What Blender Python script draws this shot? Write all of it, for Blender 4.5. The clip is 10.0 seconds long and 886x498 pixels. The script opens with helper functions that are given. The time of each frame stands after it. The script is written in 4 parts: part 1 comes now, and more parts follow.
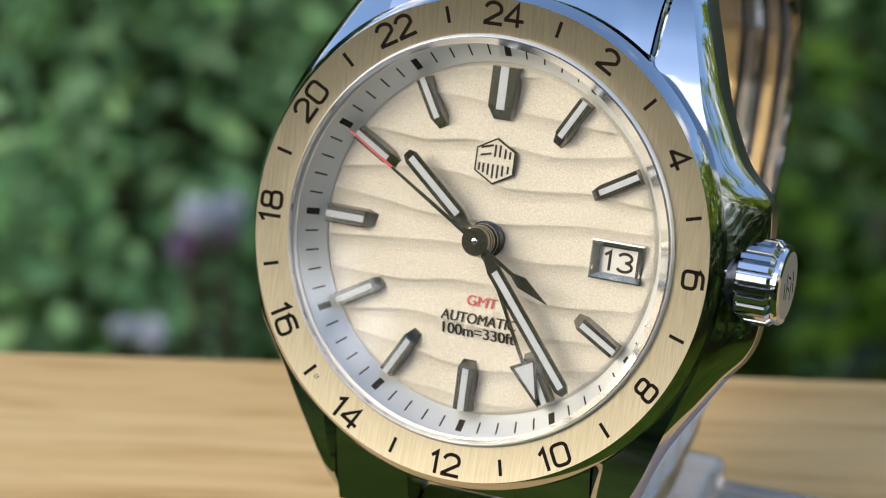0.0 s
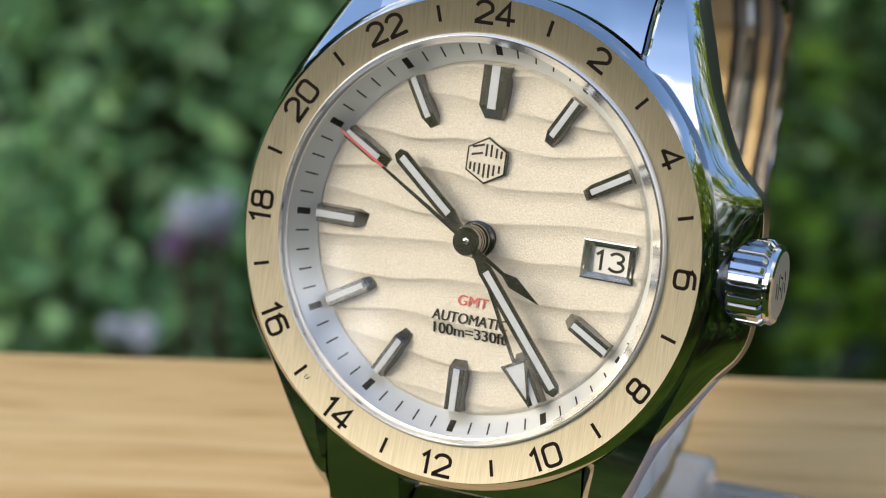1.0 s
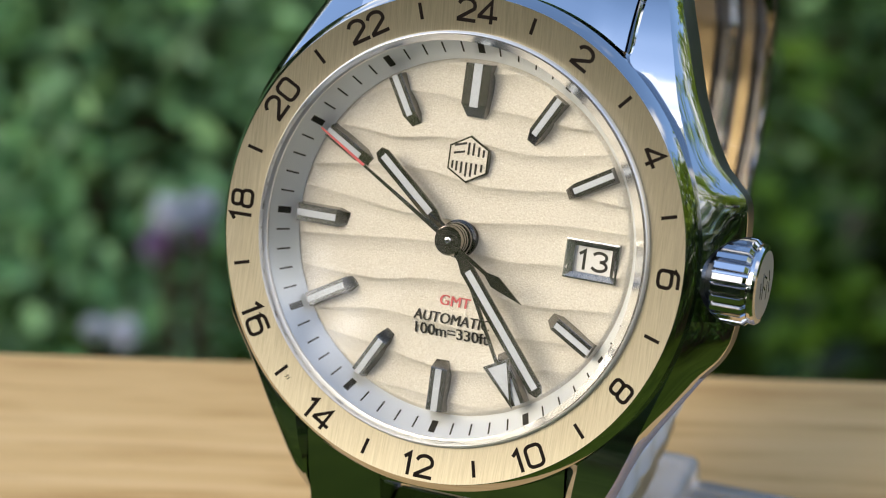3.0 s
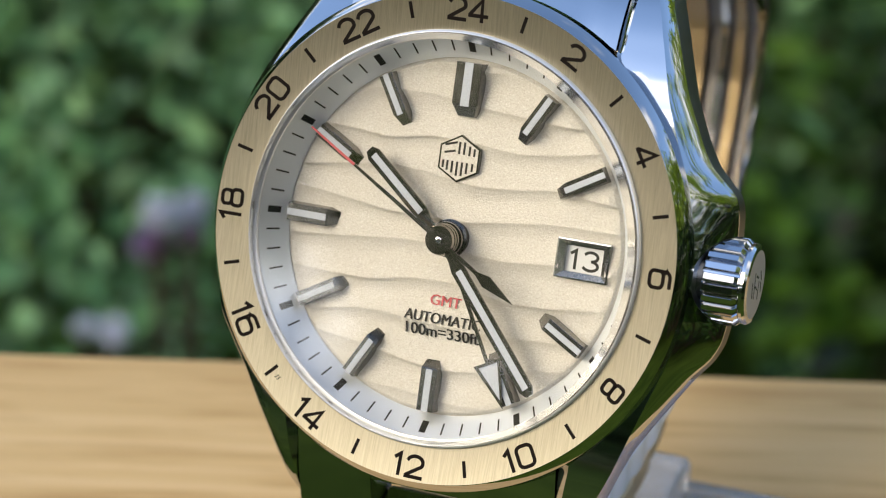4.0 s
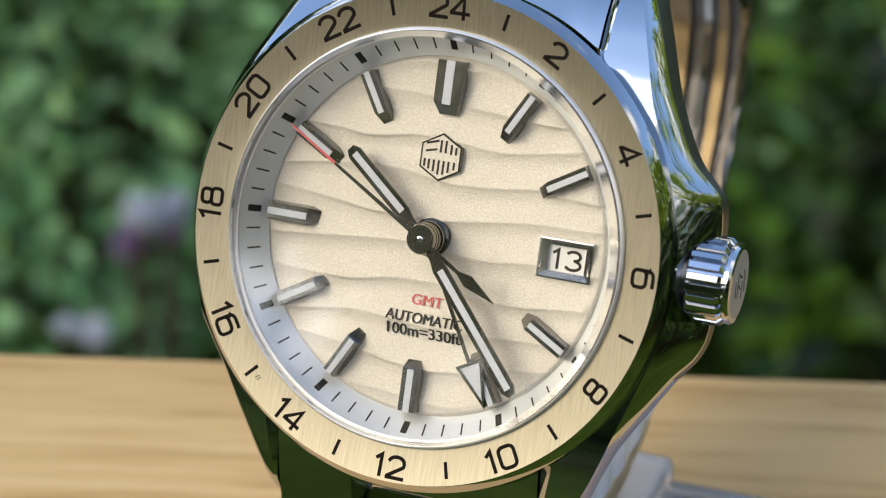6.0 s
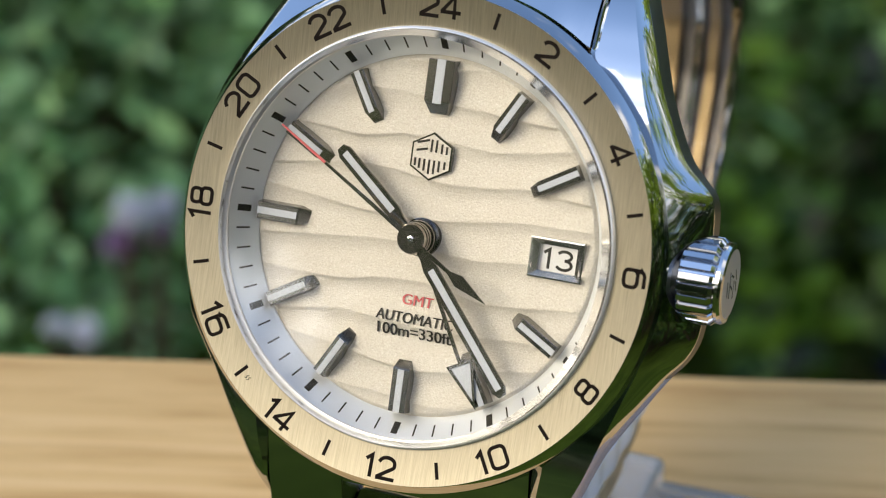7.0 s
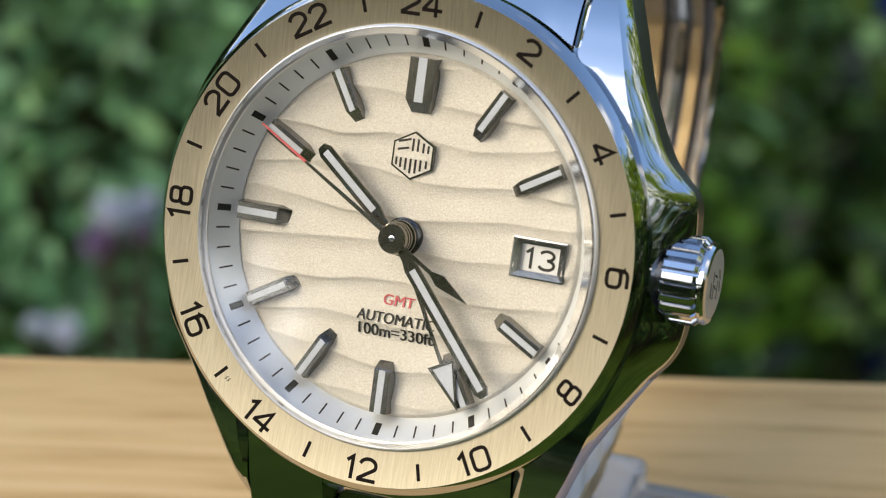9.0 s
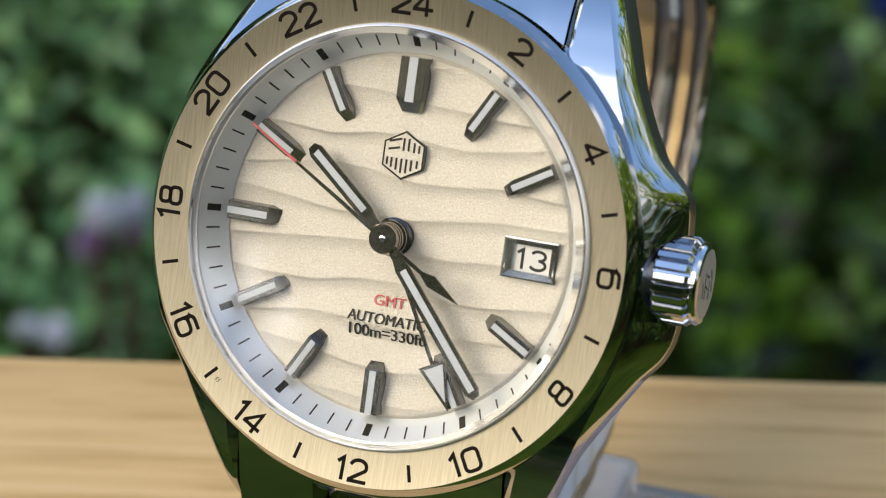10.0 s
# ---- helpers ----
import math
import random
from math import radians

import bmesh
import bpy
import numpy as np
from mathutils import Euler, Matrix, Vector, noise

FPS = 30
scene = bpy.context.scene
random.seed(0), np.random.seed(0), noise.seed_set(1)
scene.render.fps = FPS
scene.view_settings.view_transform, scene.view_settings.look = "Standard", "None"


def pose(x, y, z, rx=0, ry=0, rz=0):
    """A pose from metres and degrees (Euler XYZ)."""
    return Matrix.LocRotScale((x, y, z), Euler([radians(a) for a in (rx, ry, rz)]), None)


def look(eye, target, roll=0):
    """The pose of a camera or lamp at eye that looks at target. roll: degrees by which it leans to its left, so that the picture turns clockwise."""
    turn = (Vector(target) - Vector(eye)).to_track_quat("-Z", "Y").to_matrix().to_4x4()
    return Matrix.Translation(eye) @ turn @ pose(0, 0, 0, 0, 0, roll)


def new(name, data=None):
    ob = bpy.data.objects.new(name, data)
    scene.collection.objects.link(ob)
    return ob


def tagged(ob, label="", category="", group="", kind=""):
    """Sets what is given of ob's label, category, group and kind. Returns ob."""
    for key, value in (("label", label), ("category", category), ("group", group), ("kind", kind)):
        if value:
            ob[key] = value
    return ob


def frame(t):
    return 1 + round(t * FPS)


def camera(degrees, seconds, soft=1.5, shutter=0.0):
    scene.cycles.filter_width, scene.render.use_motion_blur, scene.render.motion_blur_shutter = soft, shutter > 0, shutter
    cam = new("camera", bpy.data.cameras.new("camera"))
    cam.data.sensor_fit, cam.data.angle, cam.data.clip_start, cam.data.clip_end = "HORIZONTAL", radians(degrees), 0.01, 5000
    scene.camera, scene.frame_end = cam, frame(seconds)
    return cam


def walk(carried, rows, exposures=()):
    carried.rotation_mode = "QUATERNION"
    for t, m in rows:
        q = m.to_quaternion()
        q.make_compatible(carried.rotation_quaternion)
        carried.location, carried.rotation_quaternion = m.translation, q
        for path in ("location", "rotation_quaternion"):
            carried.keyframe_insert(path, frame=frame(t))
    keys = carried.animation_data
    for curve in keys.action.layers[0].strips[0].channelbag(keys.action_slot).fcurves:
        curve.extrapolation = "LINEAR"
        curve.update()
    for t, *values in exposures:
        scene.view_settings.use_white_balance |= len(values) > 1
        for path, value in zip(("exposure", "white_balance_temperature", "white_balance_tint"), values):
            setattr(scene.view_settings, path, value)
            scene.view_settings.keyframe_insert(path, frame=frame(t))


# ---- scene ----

# ---------------------------------------------------------------- camera
cam = camera(22.67, 10.0, 1.1)
cam.data.dof.use_dof = True
cam.data.dof.focus_distance = 0.168
cam.data.dof.aperture_fstop = 37.0
PATH = [
    (0, 0.001469, -0.153644, 0.11882, 64.1575, 0.556, 1.176),
    (0.5, 0.001467, -0.153363, 0.118685, 64.1531, 0.5074, 1.0727),
    (1, 0.001464, -0.153082, 0.11855, 64.1482, 0.4581, 0.9687),
    (1.5, 0.001461, -0.152801, 0.118415, 64.1428, 0.4081, 0.8639),
    (2, 0.001459, -0.15252, 0.11828, 64.1372, 0.3574, 0.7584),
    (2.5, 0.001456, -0.152238, 0.118145, 64.1313, 0.3062, 0.6523),
    (3.25, 0.001452, -0.151814, 0.117941, 64.1223, 0.2286, 0.492),
    (4, 0.001448, -0.151388, 0.117736, 64.1134, 0.1502, 0.3305),
    (4.5, 0.001445, -0.151103, 0.117599, 64.1077, 0.0976, 0.2223),
    (5, 0.001442, -0.150817, 0.117462, 64.1023, 0.045, 0.1136),
    (5.5, 0.00144, -0.15053, 0.117324, 64.0973, -0.0077, 0.0046),
    (6.25, 0.001436, -0.150098, 0.117116, 64.0907, -0.0866, -0.1594),
    (7, 0.001431, -0.149663, 0.116907, 64.0856, -0.1651, -0.324),
    (7.5, 0.001429, -0.149371, 0.116767, 64.0832, -0.2171, -0.4339),
    (8, 0.001426, -0.149077, 0.116626, 64.0816, -0.2687, -0.544),
    (8.5, 0.001423, -0.148782, 0.116484, 64.081, -0.3198, -0.6542),
    (9, 0.00142, -0.148486, 0.116342, 64.0815, -0.3703, -0.7643),
    (9.5, 0.001417, -0.148187, 0.116198, 64.0832, -0.4202, -0.8745),
    (10, 0.001414, -0.147887, 0.116054, 64.0862, -0.4693, -0.9846),
]
walk(cam, [(t, pose(x, y, z, rx, ry, rz)) for t, x, y, z, rx, ry, rz in PATH], [(0, 1.47, 6900, 10), (10, 1.47, 6900, 10)])

# ---------------------------------------------------------------- light
SUN_TO = Vector((-0.77, -0.40, 0.50)).normalized()
world = bpy.data.worlds.new("sky")
scene.world = world
world.use_nodes = True
wn = world.node_tree.nodes
sky = wn.new("ShaderNodeTexSky")
sky.sky_type, sky.sun_disc = "NISHITA", False
sky.sun_elevation = math.asin(SUN_TO.z)
sky.sun_rotation = math.atan2(SUN_TO.x, SUN_TO.y)
sky.air_density, sky.dust_density, sky.ozone_density = 1.0, 0.25, 3.0
wn["Background"].inputs[1].default_value = 0.137
wl = world.node_tree.links


def make_clouds():
    """Broken fair-weather cloud all over the sky, laid on a flat layer above."""
    tc, sep, up, flat = wn.new("ShaderNodeTexCoord"), wn.new("ShaderNodeSeparateXYZ"), wn.new("ShaderNodeMath"), wn.new("ShaderNodeVectorMath")
    inv, puff, cover, mix = wn.new("ShaderNodeMath"), wn.new("ShaderNodeTexNoise"), wn.new("ShaderNodeMapRange"), wn.new("ShaderNodeMix")
    wl.new(tc.outputs["Generated"], sep.inputs[0])
    up.operation, up.inputs[1].default_value = "MAXIMUM", 0.06
    wl.new(sep.outputs[2], up.inputs[0])
    inv.operation, inv.inputs[0].default_value = "DIVIDE", 1.0
    wl.new(up.outputs[0], inv.inputs[1])
    flat.operation = "SCALE"
    wl.new(tc.outputs["Generated"], flat.inputs[0])
    wl.new(inv.outputs[0], flat.inputs["Scale"])
    puff.inputs["Scale"].default_value, puff.inputs["Detail"].default_value, puff.inputs["Roughness"].default_value = 0.9, 5.0, 0.5
    wl.new(flat.outputs[0], puff.inputs["Vector"])
    # more cloud low in the sky, where one looks along the layer
    low = wn.new("ShaderNodeMapRange")
    low.inputs["From Min"].default_value, low.inputs["From Max"].default_value = 0.25, 0.85
    low.inputs["To Min"].default_value, low.inputs["To Max"].default_value = 0.12, -0.06
    wl.new(sep.outputs[2], low.inputs["Value"])
    both = wn.new("ShaderNodeMath")
    wl.new(puff.outputs["Fac"], both.inputs[0])
    wl.new(low.outputs["Result"], both.inputs[1])
    cover.interpolation_type = "SMOOTHSTEP"
    cover.inputs["From Min"].default_value, cover.inputs["From Max"].default_value = 0.5, 0.64
    cover.inputs["To Max"].default_value = 0.9
    wl.new(both.outputs[0], cover.inputs["Value"])
    # cloud is brightest round the sun
    near, glow, tint = wn.new("ShaderNodeVectorMath"), wn.new("ShaderNodeMapRange"), wn.new("ShaderNodeVectorMath")
    near.operation, near.inputs[1].default_value = "DOT_PRODUCT", SUN_TO
    wl.new(tc.outputs["Generated"], near.inputs[0])
    glow.interpolation_type = "SMOOTHSTEP"
    glow.inputs["From Min"].default_value, glow.inputs["From Max"].default_value = 0.35, 1.0
    glow.inputs["To Min"].default_value, glow.inputs["To Max"].default_value = 5.0, 9.4
    wl.new(near.outputs["Value"], glow.inputs["Value"])
    tint.operation, tint.inputs[0].default_value = "SCALE", (1.0, 0.97, 0.93)
    wl.new(glow.outputs["Result"], tint.inputs["Scale"])
    mix.data_type = "RGBA"
    wl.new(tint.outputs[0], mix.inputs["B"])
    wl.new(cover.outputs["Result"], mix.inputs["Factor"])
    wl.new(sky.outputs[0], mix.inputs["A"])
    wl.new(mix.outputs["Result"], wn["Background"].inputs[0])


make_clouds()
sun = new("sun", bpy.data.lights.new("sun", "SUN"))
sun.data.energy, sun.data.angle, sun.data.color = 0.88, radians(33), (1.0, 0.885, 0.68)
sun.matrix_world = look(SUN_TO * 20, (0, 0, 0))


# ---------------------------------------------------------------- materials
def material(name, colour=(0.5, 0.5, 0.5), rough=0.5, metal=0.0, **more):
    m = bpy.data.materials.new(name)
    m.use_nodes = True
    b = m.node_tree.nodes["Principled BSDF"]
    b.inputs["Base Color"].default_value = (*colour, 1)
    b.inputs["Roughness"].default_value = rough
    b.inputs["Metallic"].default_value = metal
    for key, value in more.items():
        b.inputs[key.replace("_", " ")].default_value = value
    return m


def coords(m, scale, kind="Object"):
    n, l = m.node_tree.nodes, m.node_tree.links
    tc, mp = n.new("ShaderNodeTexCoord"), n.new("ShaderNodeMapping")
    mp.inputs["Scale"].default_value = scale
    l.new(tc.outputs[kind], mp.inputs["Vector"])
    return mp.outputs["Vector"]


def noise_of(m, vec, scale=1.0, detail=4.0, rough=0.55):
    t = m.node_tree.nodes.new("ShaderNodeTexNoise")
    t.inputs["Scale"].default_value, t.inputs["Detail"].default_value, t.inputs["Roughness"].default_value = scale, detail, rough
    m.node_tree.links.new(vec, t.inputs["Vector"])
    return t.outputs["Fac"]


def ramp(m, fac, stops):
    r = m.node_tree.nodes.new("ShaderNodeValToRGB")
    e = r.color_ramp.elements
    while len(e) < len(stops):
        e.new(0.5)
    for k, (p, c) in zip(e, stops):
        k.position, k.color = p, (*c, 1) if len(c) == 3 else c
    m.node_tree.links.new(fac, r.inputs["Fac"])
    return r.outputs["Color"]


def spread(m, fac, lo, hi):
    r = m.node_tree.nodes.new("ShaderNodeMapRange")
    r.inputs["To Min"].default_value, r.inputs["To Max"].default_value = lo, hi
    m.node_tree.links.new(fac, r.inputs["Value"])
    return r.outputs["Result"]


def wire(m, out, socket):
    m.node_tree.links.new(out, m.node_tree.nodes["Principled BSDF"].inputs[socket])


def bump(m, height, distance, strength=1.0):
    b = m.node_tree.nodes.new("ShaderNodeBump")
    b.inputs["Distance"].default_value, b.inputs["Strength"].default_value = distance, strength
    m.node_tree.links.new(height, b.inputs["Height"])
    wire(m, b.outputs["Normal"], "Normal")


def make_polished():
    m = material("polished_steel", (0.57, 0.575, 0.585), 0.05, 1.0)
    wire(m, spread(m, noise_of(m, coords(m, (900, 900, 900)), 1, 5), 0.03, 0.09), "Roughness")
    bump(m, noise_of(m, coords(m, (260, 260, 260)), 1, 2), 0.00002, 0.35)
    return m


def make_brushed():
    m = material("brushed_steel", (0.62, 0.61, 0.59), 0.3, 1.0)
    v = coords(m, (9000, 260, 260))
    f = noise_of(m, v, 1, 5, 0.7)
    wire(m, spread(m, f, 0.40, 0.62), "Roughness")
    # Gold tint: warm reflected light put into the neutral steel's colour.
    wire(m, ramp(m, f, [(0.25, (0.49, 0.425, 0.295)), (0.5, (0.65, 0.565, 0.40)), (0.75, (0.765, 0.69, 0.515))]), "Base Color")
    bump(m, f, 0.00003, 0.5)
    n, l = m.node_tree.nodes, m.node_tree.links
    across, turn = n.new("ShaderNodeCombineXYZ"), n.new("ShaderNodeVectorTransform")
    across.inputs[0].default_value = 1.0
    turn.vector_type, turn.convert_from, turn.convert_to = "VECTOR", "OBJECT", "WORLD"
    l.new(across.outputs[0], turn.inputs[0])
    wire(m, turn.outputs[0], "Tangent")
    n["Principled BSDF"].inputs["Anisotropic"].default_value = 0.92
    return m


def make_gunmetal():
    m = material("dark_polished_metal", (0.33, 0.315, 0.285), 0.18, 1.0)
    wire(m, spread(m, noise_of(m, coords(m, (2500, 2500, 2500)), 1, 4), 0.07, 0.13), "Roughness")
    return m


def make_index_metal():
    m = material("index_metal", (0.29, 0.283, 0.27), 0.12, 1.0)
    wire(m, spread(m, noise_of(m, coords(m, (3000, 3000, 3000)), 1, 3), 0.09, 0.18), "Roughness")
    return m


def make_dial():
    m = material("cream_sand_dial", (0.80, 0.73, 0.60), 0.5, 0.0)
    v = coords(m, (1, 1, 1))
    fine = noise_of(m, v, 7800, 2, 0.7)
    broad = noise_of(m, v, 260, 3)
    wire(m, ramp(m, fine, [(0.30, (0.43, 0.41, 0.37)), (0.5, (0.53, 0.515, 0.48)), (0.66, (0.60, 0.59, 0.56)), (0.78, (0.80, 0.795, 0.78))]), "Base Color")
    wire(m, spread(m, broad, 0.36, 0.52), "Roughness")
    bump(m, fine, 0.00012, 0.95)
    return m


def make_ring():
    m = material("satin_silver_ring", (0.72, 0.765, 0.82), 0.3, 0.64)
    wire(m, spread(m, noise_of(m, coords(m, (4000, 4000, 4000)), 1, 3), 0.28, 0.4), "Roughness")
    return m


def make_lume():
    m = material("pale_lume", (0.78, 0.80, 0.80), 0.6)
    wire(m, ramp(m, noise_of(m, coords(m, (6000, 6000, 6000)), 1, 3), [(0.3, (0.33, 0.37, 0.44)), (0.7, (0.38, 0.425, 0.50))]), "Base Color")
    return m


def make_crystal(name, rough):
    return material(name, (1.0, 1.0, 1.0), rough, 0.0, IOR=1.77, Transmission_Weight=1.0, Specular_Tint=(0.4, 0.42, 0.46, 1))


def make_wood():
    m = material("oiled_pale_wood", (0.5, 0.36, 0.2), 0.65, 0.0, Specular_IOR_Level=0.2)
    v = coords(m, (9, 330, 330))
    f = noise_of(m, v, 1, 6, 0.6)
    g = noise_of(m, coords(m, (3, 95, 95)), 1, 3)
    k = noise_of(m, coords(m, (45, 420, 420)), 1, 3, 0.6)
    n, l = m.node_tree.nodes, m.node_tree.links
    out = ramp(m, f, [(0.25, (0.55, 0.345, 0.138)), (0.5, (0.685, 0.45, 0.198)), (0.75, (0.775, 0.54, 0.268))])
    for fac, amount, dark, lo, hi in ((g, 0.24, (0.72, 0.64, 0.53), 0.3, 0.6), (k, 0.55, (0.70, 0.62, 0.50), 0.34, 0.5)):
        mix = n.new("ShaderNodeMix")
        mix.data_type, mix.blend_type = "RGBA", "MULTIPLY"
        mix.inputs["Factor"].default_value = amount
        l.new(out, mix.inputs["A"])
        l.new(ramp(m, fac, [(lo, dark), (hi, (1, 1, 1))]), mix.inputs["B"])
        out = mix.outputs["Result"]
    wire(m, out, "Base Color")
    wire(m, spread(m, f, 0.6, 0.75), "Roughness")
    bump(m, noise_of(m, coords(m, (12, 700, 700)), 1, 5), 0.0003, 0.4)
    return m


def make_leaf(name, dark, mid, light, patch=0.0, scale=8.0):
    """Leaves that differ one by one, and stand in lighter and darker patches."""
    m = material(name, mid, 0.45, 0.0, Specular_IOR_Level=0.22)
    n, l = m.node_tree.nodes, m.node_tree.links
    geo = n.new("ShaderNodeNewGeometry")
    out = ramp(m, geo.outputs["Random Per Island"], [(0.0, dark), (0.5, mid), (1.0, light)])
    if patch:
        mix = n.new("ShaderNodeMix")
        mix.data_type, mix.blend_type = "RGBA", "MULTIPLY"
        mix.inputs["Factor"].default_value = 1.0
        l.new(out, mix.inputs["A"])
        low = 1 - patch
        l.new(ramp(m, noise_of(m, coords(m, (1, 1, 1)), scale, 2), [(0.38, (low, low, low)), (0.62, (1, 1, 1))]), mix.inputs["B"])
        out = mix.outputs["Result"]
    wire(m, out, "Base Color")
    return m


def make_ground(name, a, b, scale):
    m = material(name, a, 0.9, 0.0, Specular_IOR_Level=0.1)
    f = noise_of(m, coords(m, (1, 1, 1)), scale, 6, 0.65)
    wire(m, ramp(m, f, [(0.3, a), (0.7, b)]), "Base Color")
    bump(m, f, 0.03, 0.6)
    return m


POLISHED, BRUSHED, GUNMETAL, INDEX = make_polished(), make_brushed(), make_gunmetal(), make_index_metal()
DIAL, RING, LUME, CRYSTAL, WOOD = make_dial(), make_ring(), make_lume(), make_crystal("sapphire_crystal", 0.0), make_wood()
CRYSTAL_EDGE = make_crystal("ground_sapphire_edge", 0.22)
ENGRAVED = material("dark_engraving", (0.012, 0.008, 0.006), 0.7, 0.0, Specular_IOR_Level=0.06)
PRINT = material("black_print", (0.018, 0.017, 0.017), 0.6, 0.0, Specular_IOR_Level=0.2)
RED = material("red_print", (0.36, 0.035, 0.05), 0.45)
STACK = material("black_polished_tube", (0.10, 0.10, 0.10), 0.22, 1.0)
FRAME = material("date_frame_steel", (0.46, 0.455, 0.44), 0.14, 1.0)
WHITE = material("date_wheel_white", (0.52, 0.54, 0.57), 0.5)
SEAT = material("pale_seat_steel", (0.74, 0.74, 0.75), 0.3, 0.6)
CLEAR = material("clear_thin_acrylic", (0.98, 0.98, 0.98), 0.0, 0.0, IOR=1.3, Transmission_Weight=1.0)
CROWN = material("fluted_crown_steel", (0.64, 0.64, 0.65), 0.09, 1.0)
SATIN_PALE = material("blasted_steel", (0.62, 0.62, 0.63), 0.5, 0.6)
# The plank's gold reflection, dimmed for shade, put into the clasp's colour.
CLASP = material("gold_shade_toned_steel", (0.27, 0.205, 0.12), 0.4, 1.0)
# Darker satin copy: shade between the clasp's parts put into its colour.
CLASP_DARK = material("shade_dark_steel", (0.13, 0.125, 0.125), 0.45, 1.0)
# Pale blue base colour stands in for sky reflected in the acrylic.
SKY_TINTED = material("sky_tinted_acrylic", (0.80, 0.88, 1.0), 0.16, 0.0, IOR=1.45, Transmission_Weight=0.3)
# Satin finish; its dark grey also holds the shade on the case side.
SATIN = material("shaded_satin_steel", (0.27, 0.265, 0.26), 0.4, 1.0)
ACRYLIC = material("clear_acrylic", (0.91, 0.945, 1.0), 0.1, 0.0, IOR=1.45, Transmission_Weight=0.74)
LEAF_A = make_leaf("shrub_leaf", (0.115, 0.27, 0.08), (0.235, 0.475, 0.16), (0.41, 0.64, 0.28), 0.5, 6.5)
# The strong patch noise puts sunlit and shaded foliage into the leaf colour.
LEAF_B = make_leaf("sun_patched_leaf", (0.012, 0.034, 0.004), (0.036, 0.09, 0.009), (0.085, 0.18, 0.014), 0.9, 9.0)
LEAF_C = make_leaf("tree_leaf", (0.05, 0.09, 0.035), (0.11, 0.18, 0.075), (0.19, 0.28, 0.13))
# Brighter copy of the tree leaf, with sunlight put into its colour.
LEAF_D = make_leaf("sunlit_tone_tree_leaf", (0.20, 0.30, 0.03), (0.32, 0.45, 0.05), (0.44, 0.55, 0.10))
PETAL = make_leaf("lilac_petal", (0.48, 0.48, 0.56), (0.64, 0.66, 0.73), (0.78, 0.80, 0.86))
PETAL_DARK = make_leaf("mauve_petal", (0.14, 0.07, 0.15), (0.25, 0.14, 0.27), (0.36, 0.24, 0.40))
GLAZE = material("dark_blue_glaze", (0.006, 0.012, 0.09), 0.25)
BARK = make_ground("bark", (0.06, 0.045, 0.03), (0.12, 0.09, 0.06), 40)
SOIL = make_ground("lawn", (0.035, 0.06, 0.006), (0.085, 0.13, 0.014), 5)

# ---------------------------------------------------------------- mesh helpers
MM = 0.001


def finish(name, bm, mats, smooth=35, scale=MM):
    if scale != 1:
        bmesh.ops.scale(bm, vec=(scale, scale, scale), verts=bm.verts)
    me = bpy.data.meshes.new(name)
    bmesh.ops.recalc_face_normals(bm, faces=bm.faces)
    bm.to_mesh(me)
    bm.free()
    for m in mats if isinstance(mats, (list, tuple)) else [mats]:
        me.materials.append(m)
    if smooth:
        me.shade_smooth()
        me.set_sharp_from_angle(angle=radians(smooth))
    return me


def part(name, bm, mats, parent, label="", m=None, smooth=35, scale=MM):
    me = bm if isinstance(bm, bpy.types.Mesh) else finish(name, bm, mats, smooth, scale)
    ob = new(name, me)
    ob.parent = parent
    if m is not None:
        ob.matrix_basis = m
    return tagged(ob, label)


def at(x, y, z, rx=0, ry=0, rz=0):
    return pose(x * MM, y * MM, z * MM, rx, ry, rz)


def revolve(profile, steps=160, closed=False, mats=None):
    """Turns (r, z) points about z. mats: a material index for each stretch."""
    bm = bmesh.new()
    rings = []
    for k in range(steps):
        a = 2 * math.pi * k / steps
        rings.append([bm.verts.new((r * math.sin(a), r * math.cos(a), z)) for r, z in profile])
    n = len(profile)
    for k in range(steps):
        p, q = rings[k], rings[(k + 1) % steps]
        for i in range(n if closed else n - 1):
            f = bm.faces.new((p[i], q[i], q[(i + 1) % n], p[(i + 1) % n]))
            if mats:
                f.material_index = mats[i]
    return bm


def prism(bm, outline, z0, z1, inset=0.0):
    """A solid on a flat outline, its top drawn in by inset."""
    n = len(outline)
    c = Vector((sum(p[0] for p in outline) / n, sum(p[1] for p in outline) / n))
    low = [bm.verts.new((p[0], p[1], z0)) for p in outline]
    top = []
    for p in outline:
        d = c - Vector(p[:2])
        d = d.normalized() * inset if d.length > 0 else d
        top.append(bm.verts.new((p[0] + d.x, p[1] + d.y, z1)))
    bm.faces.new(low[::-1])
    bm.faces.new(top)
    for i in range(n):
        j = (i + 1) % n
        bm.faces.new((low[i], low[j], top[j], top[i]))


def block(size, at_=(0, 0, 0), bevel=0.0, seg=2, bm=None):
    own = bm is None
    bm = bmesh.new() if own else bm
    r = bmesh.ops.create_cube(bm, size=1)
    bmesh.ops.scale(bm, vec=size, verts=r["verts"])
    bmesh.ops.translate(bm, vec=at_, verts=r["verts"])
    if bevel:
        edges = list({e for v in r["verts"] for e in v.link_edges})
        bmesh.ops.bevel(bm, geom=edges, offset=bevel, segments=seg, profile=0.6, affect="EDGES")
    return bm


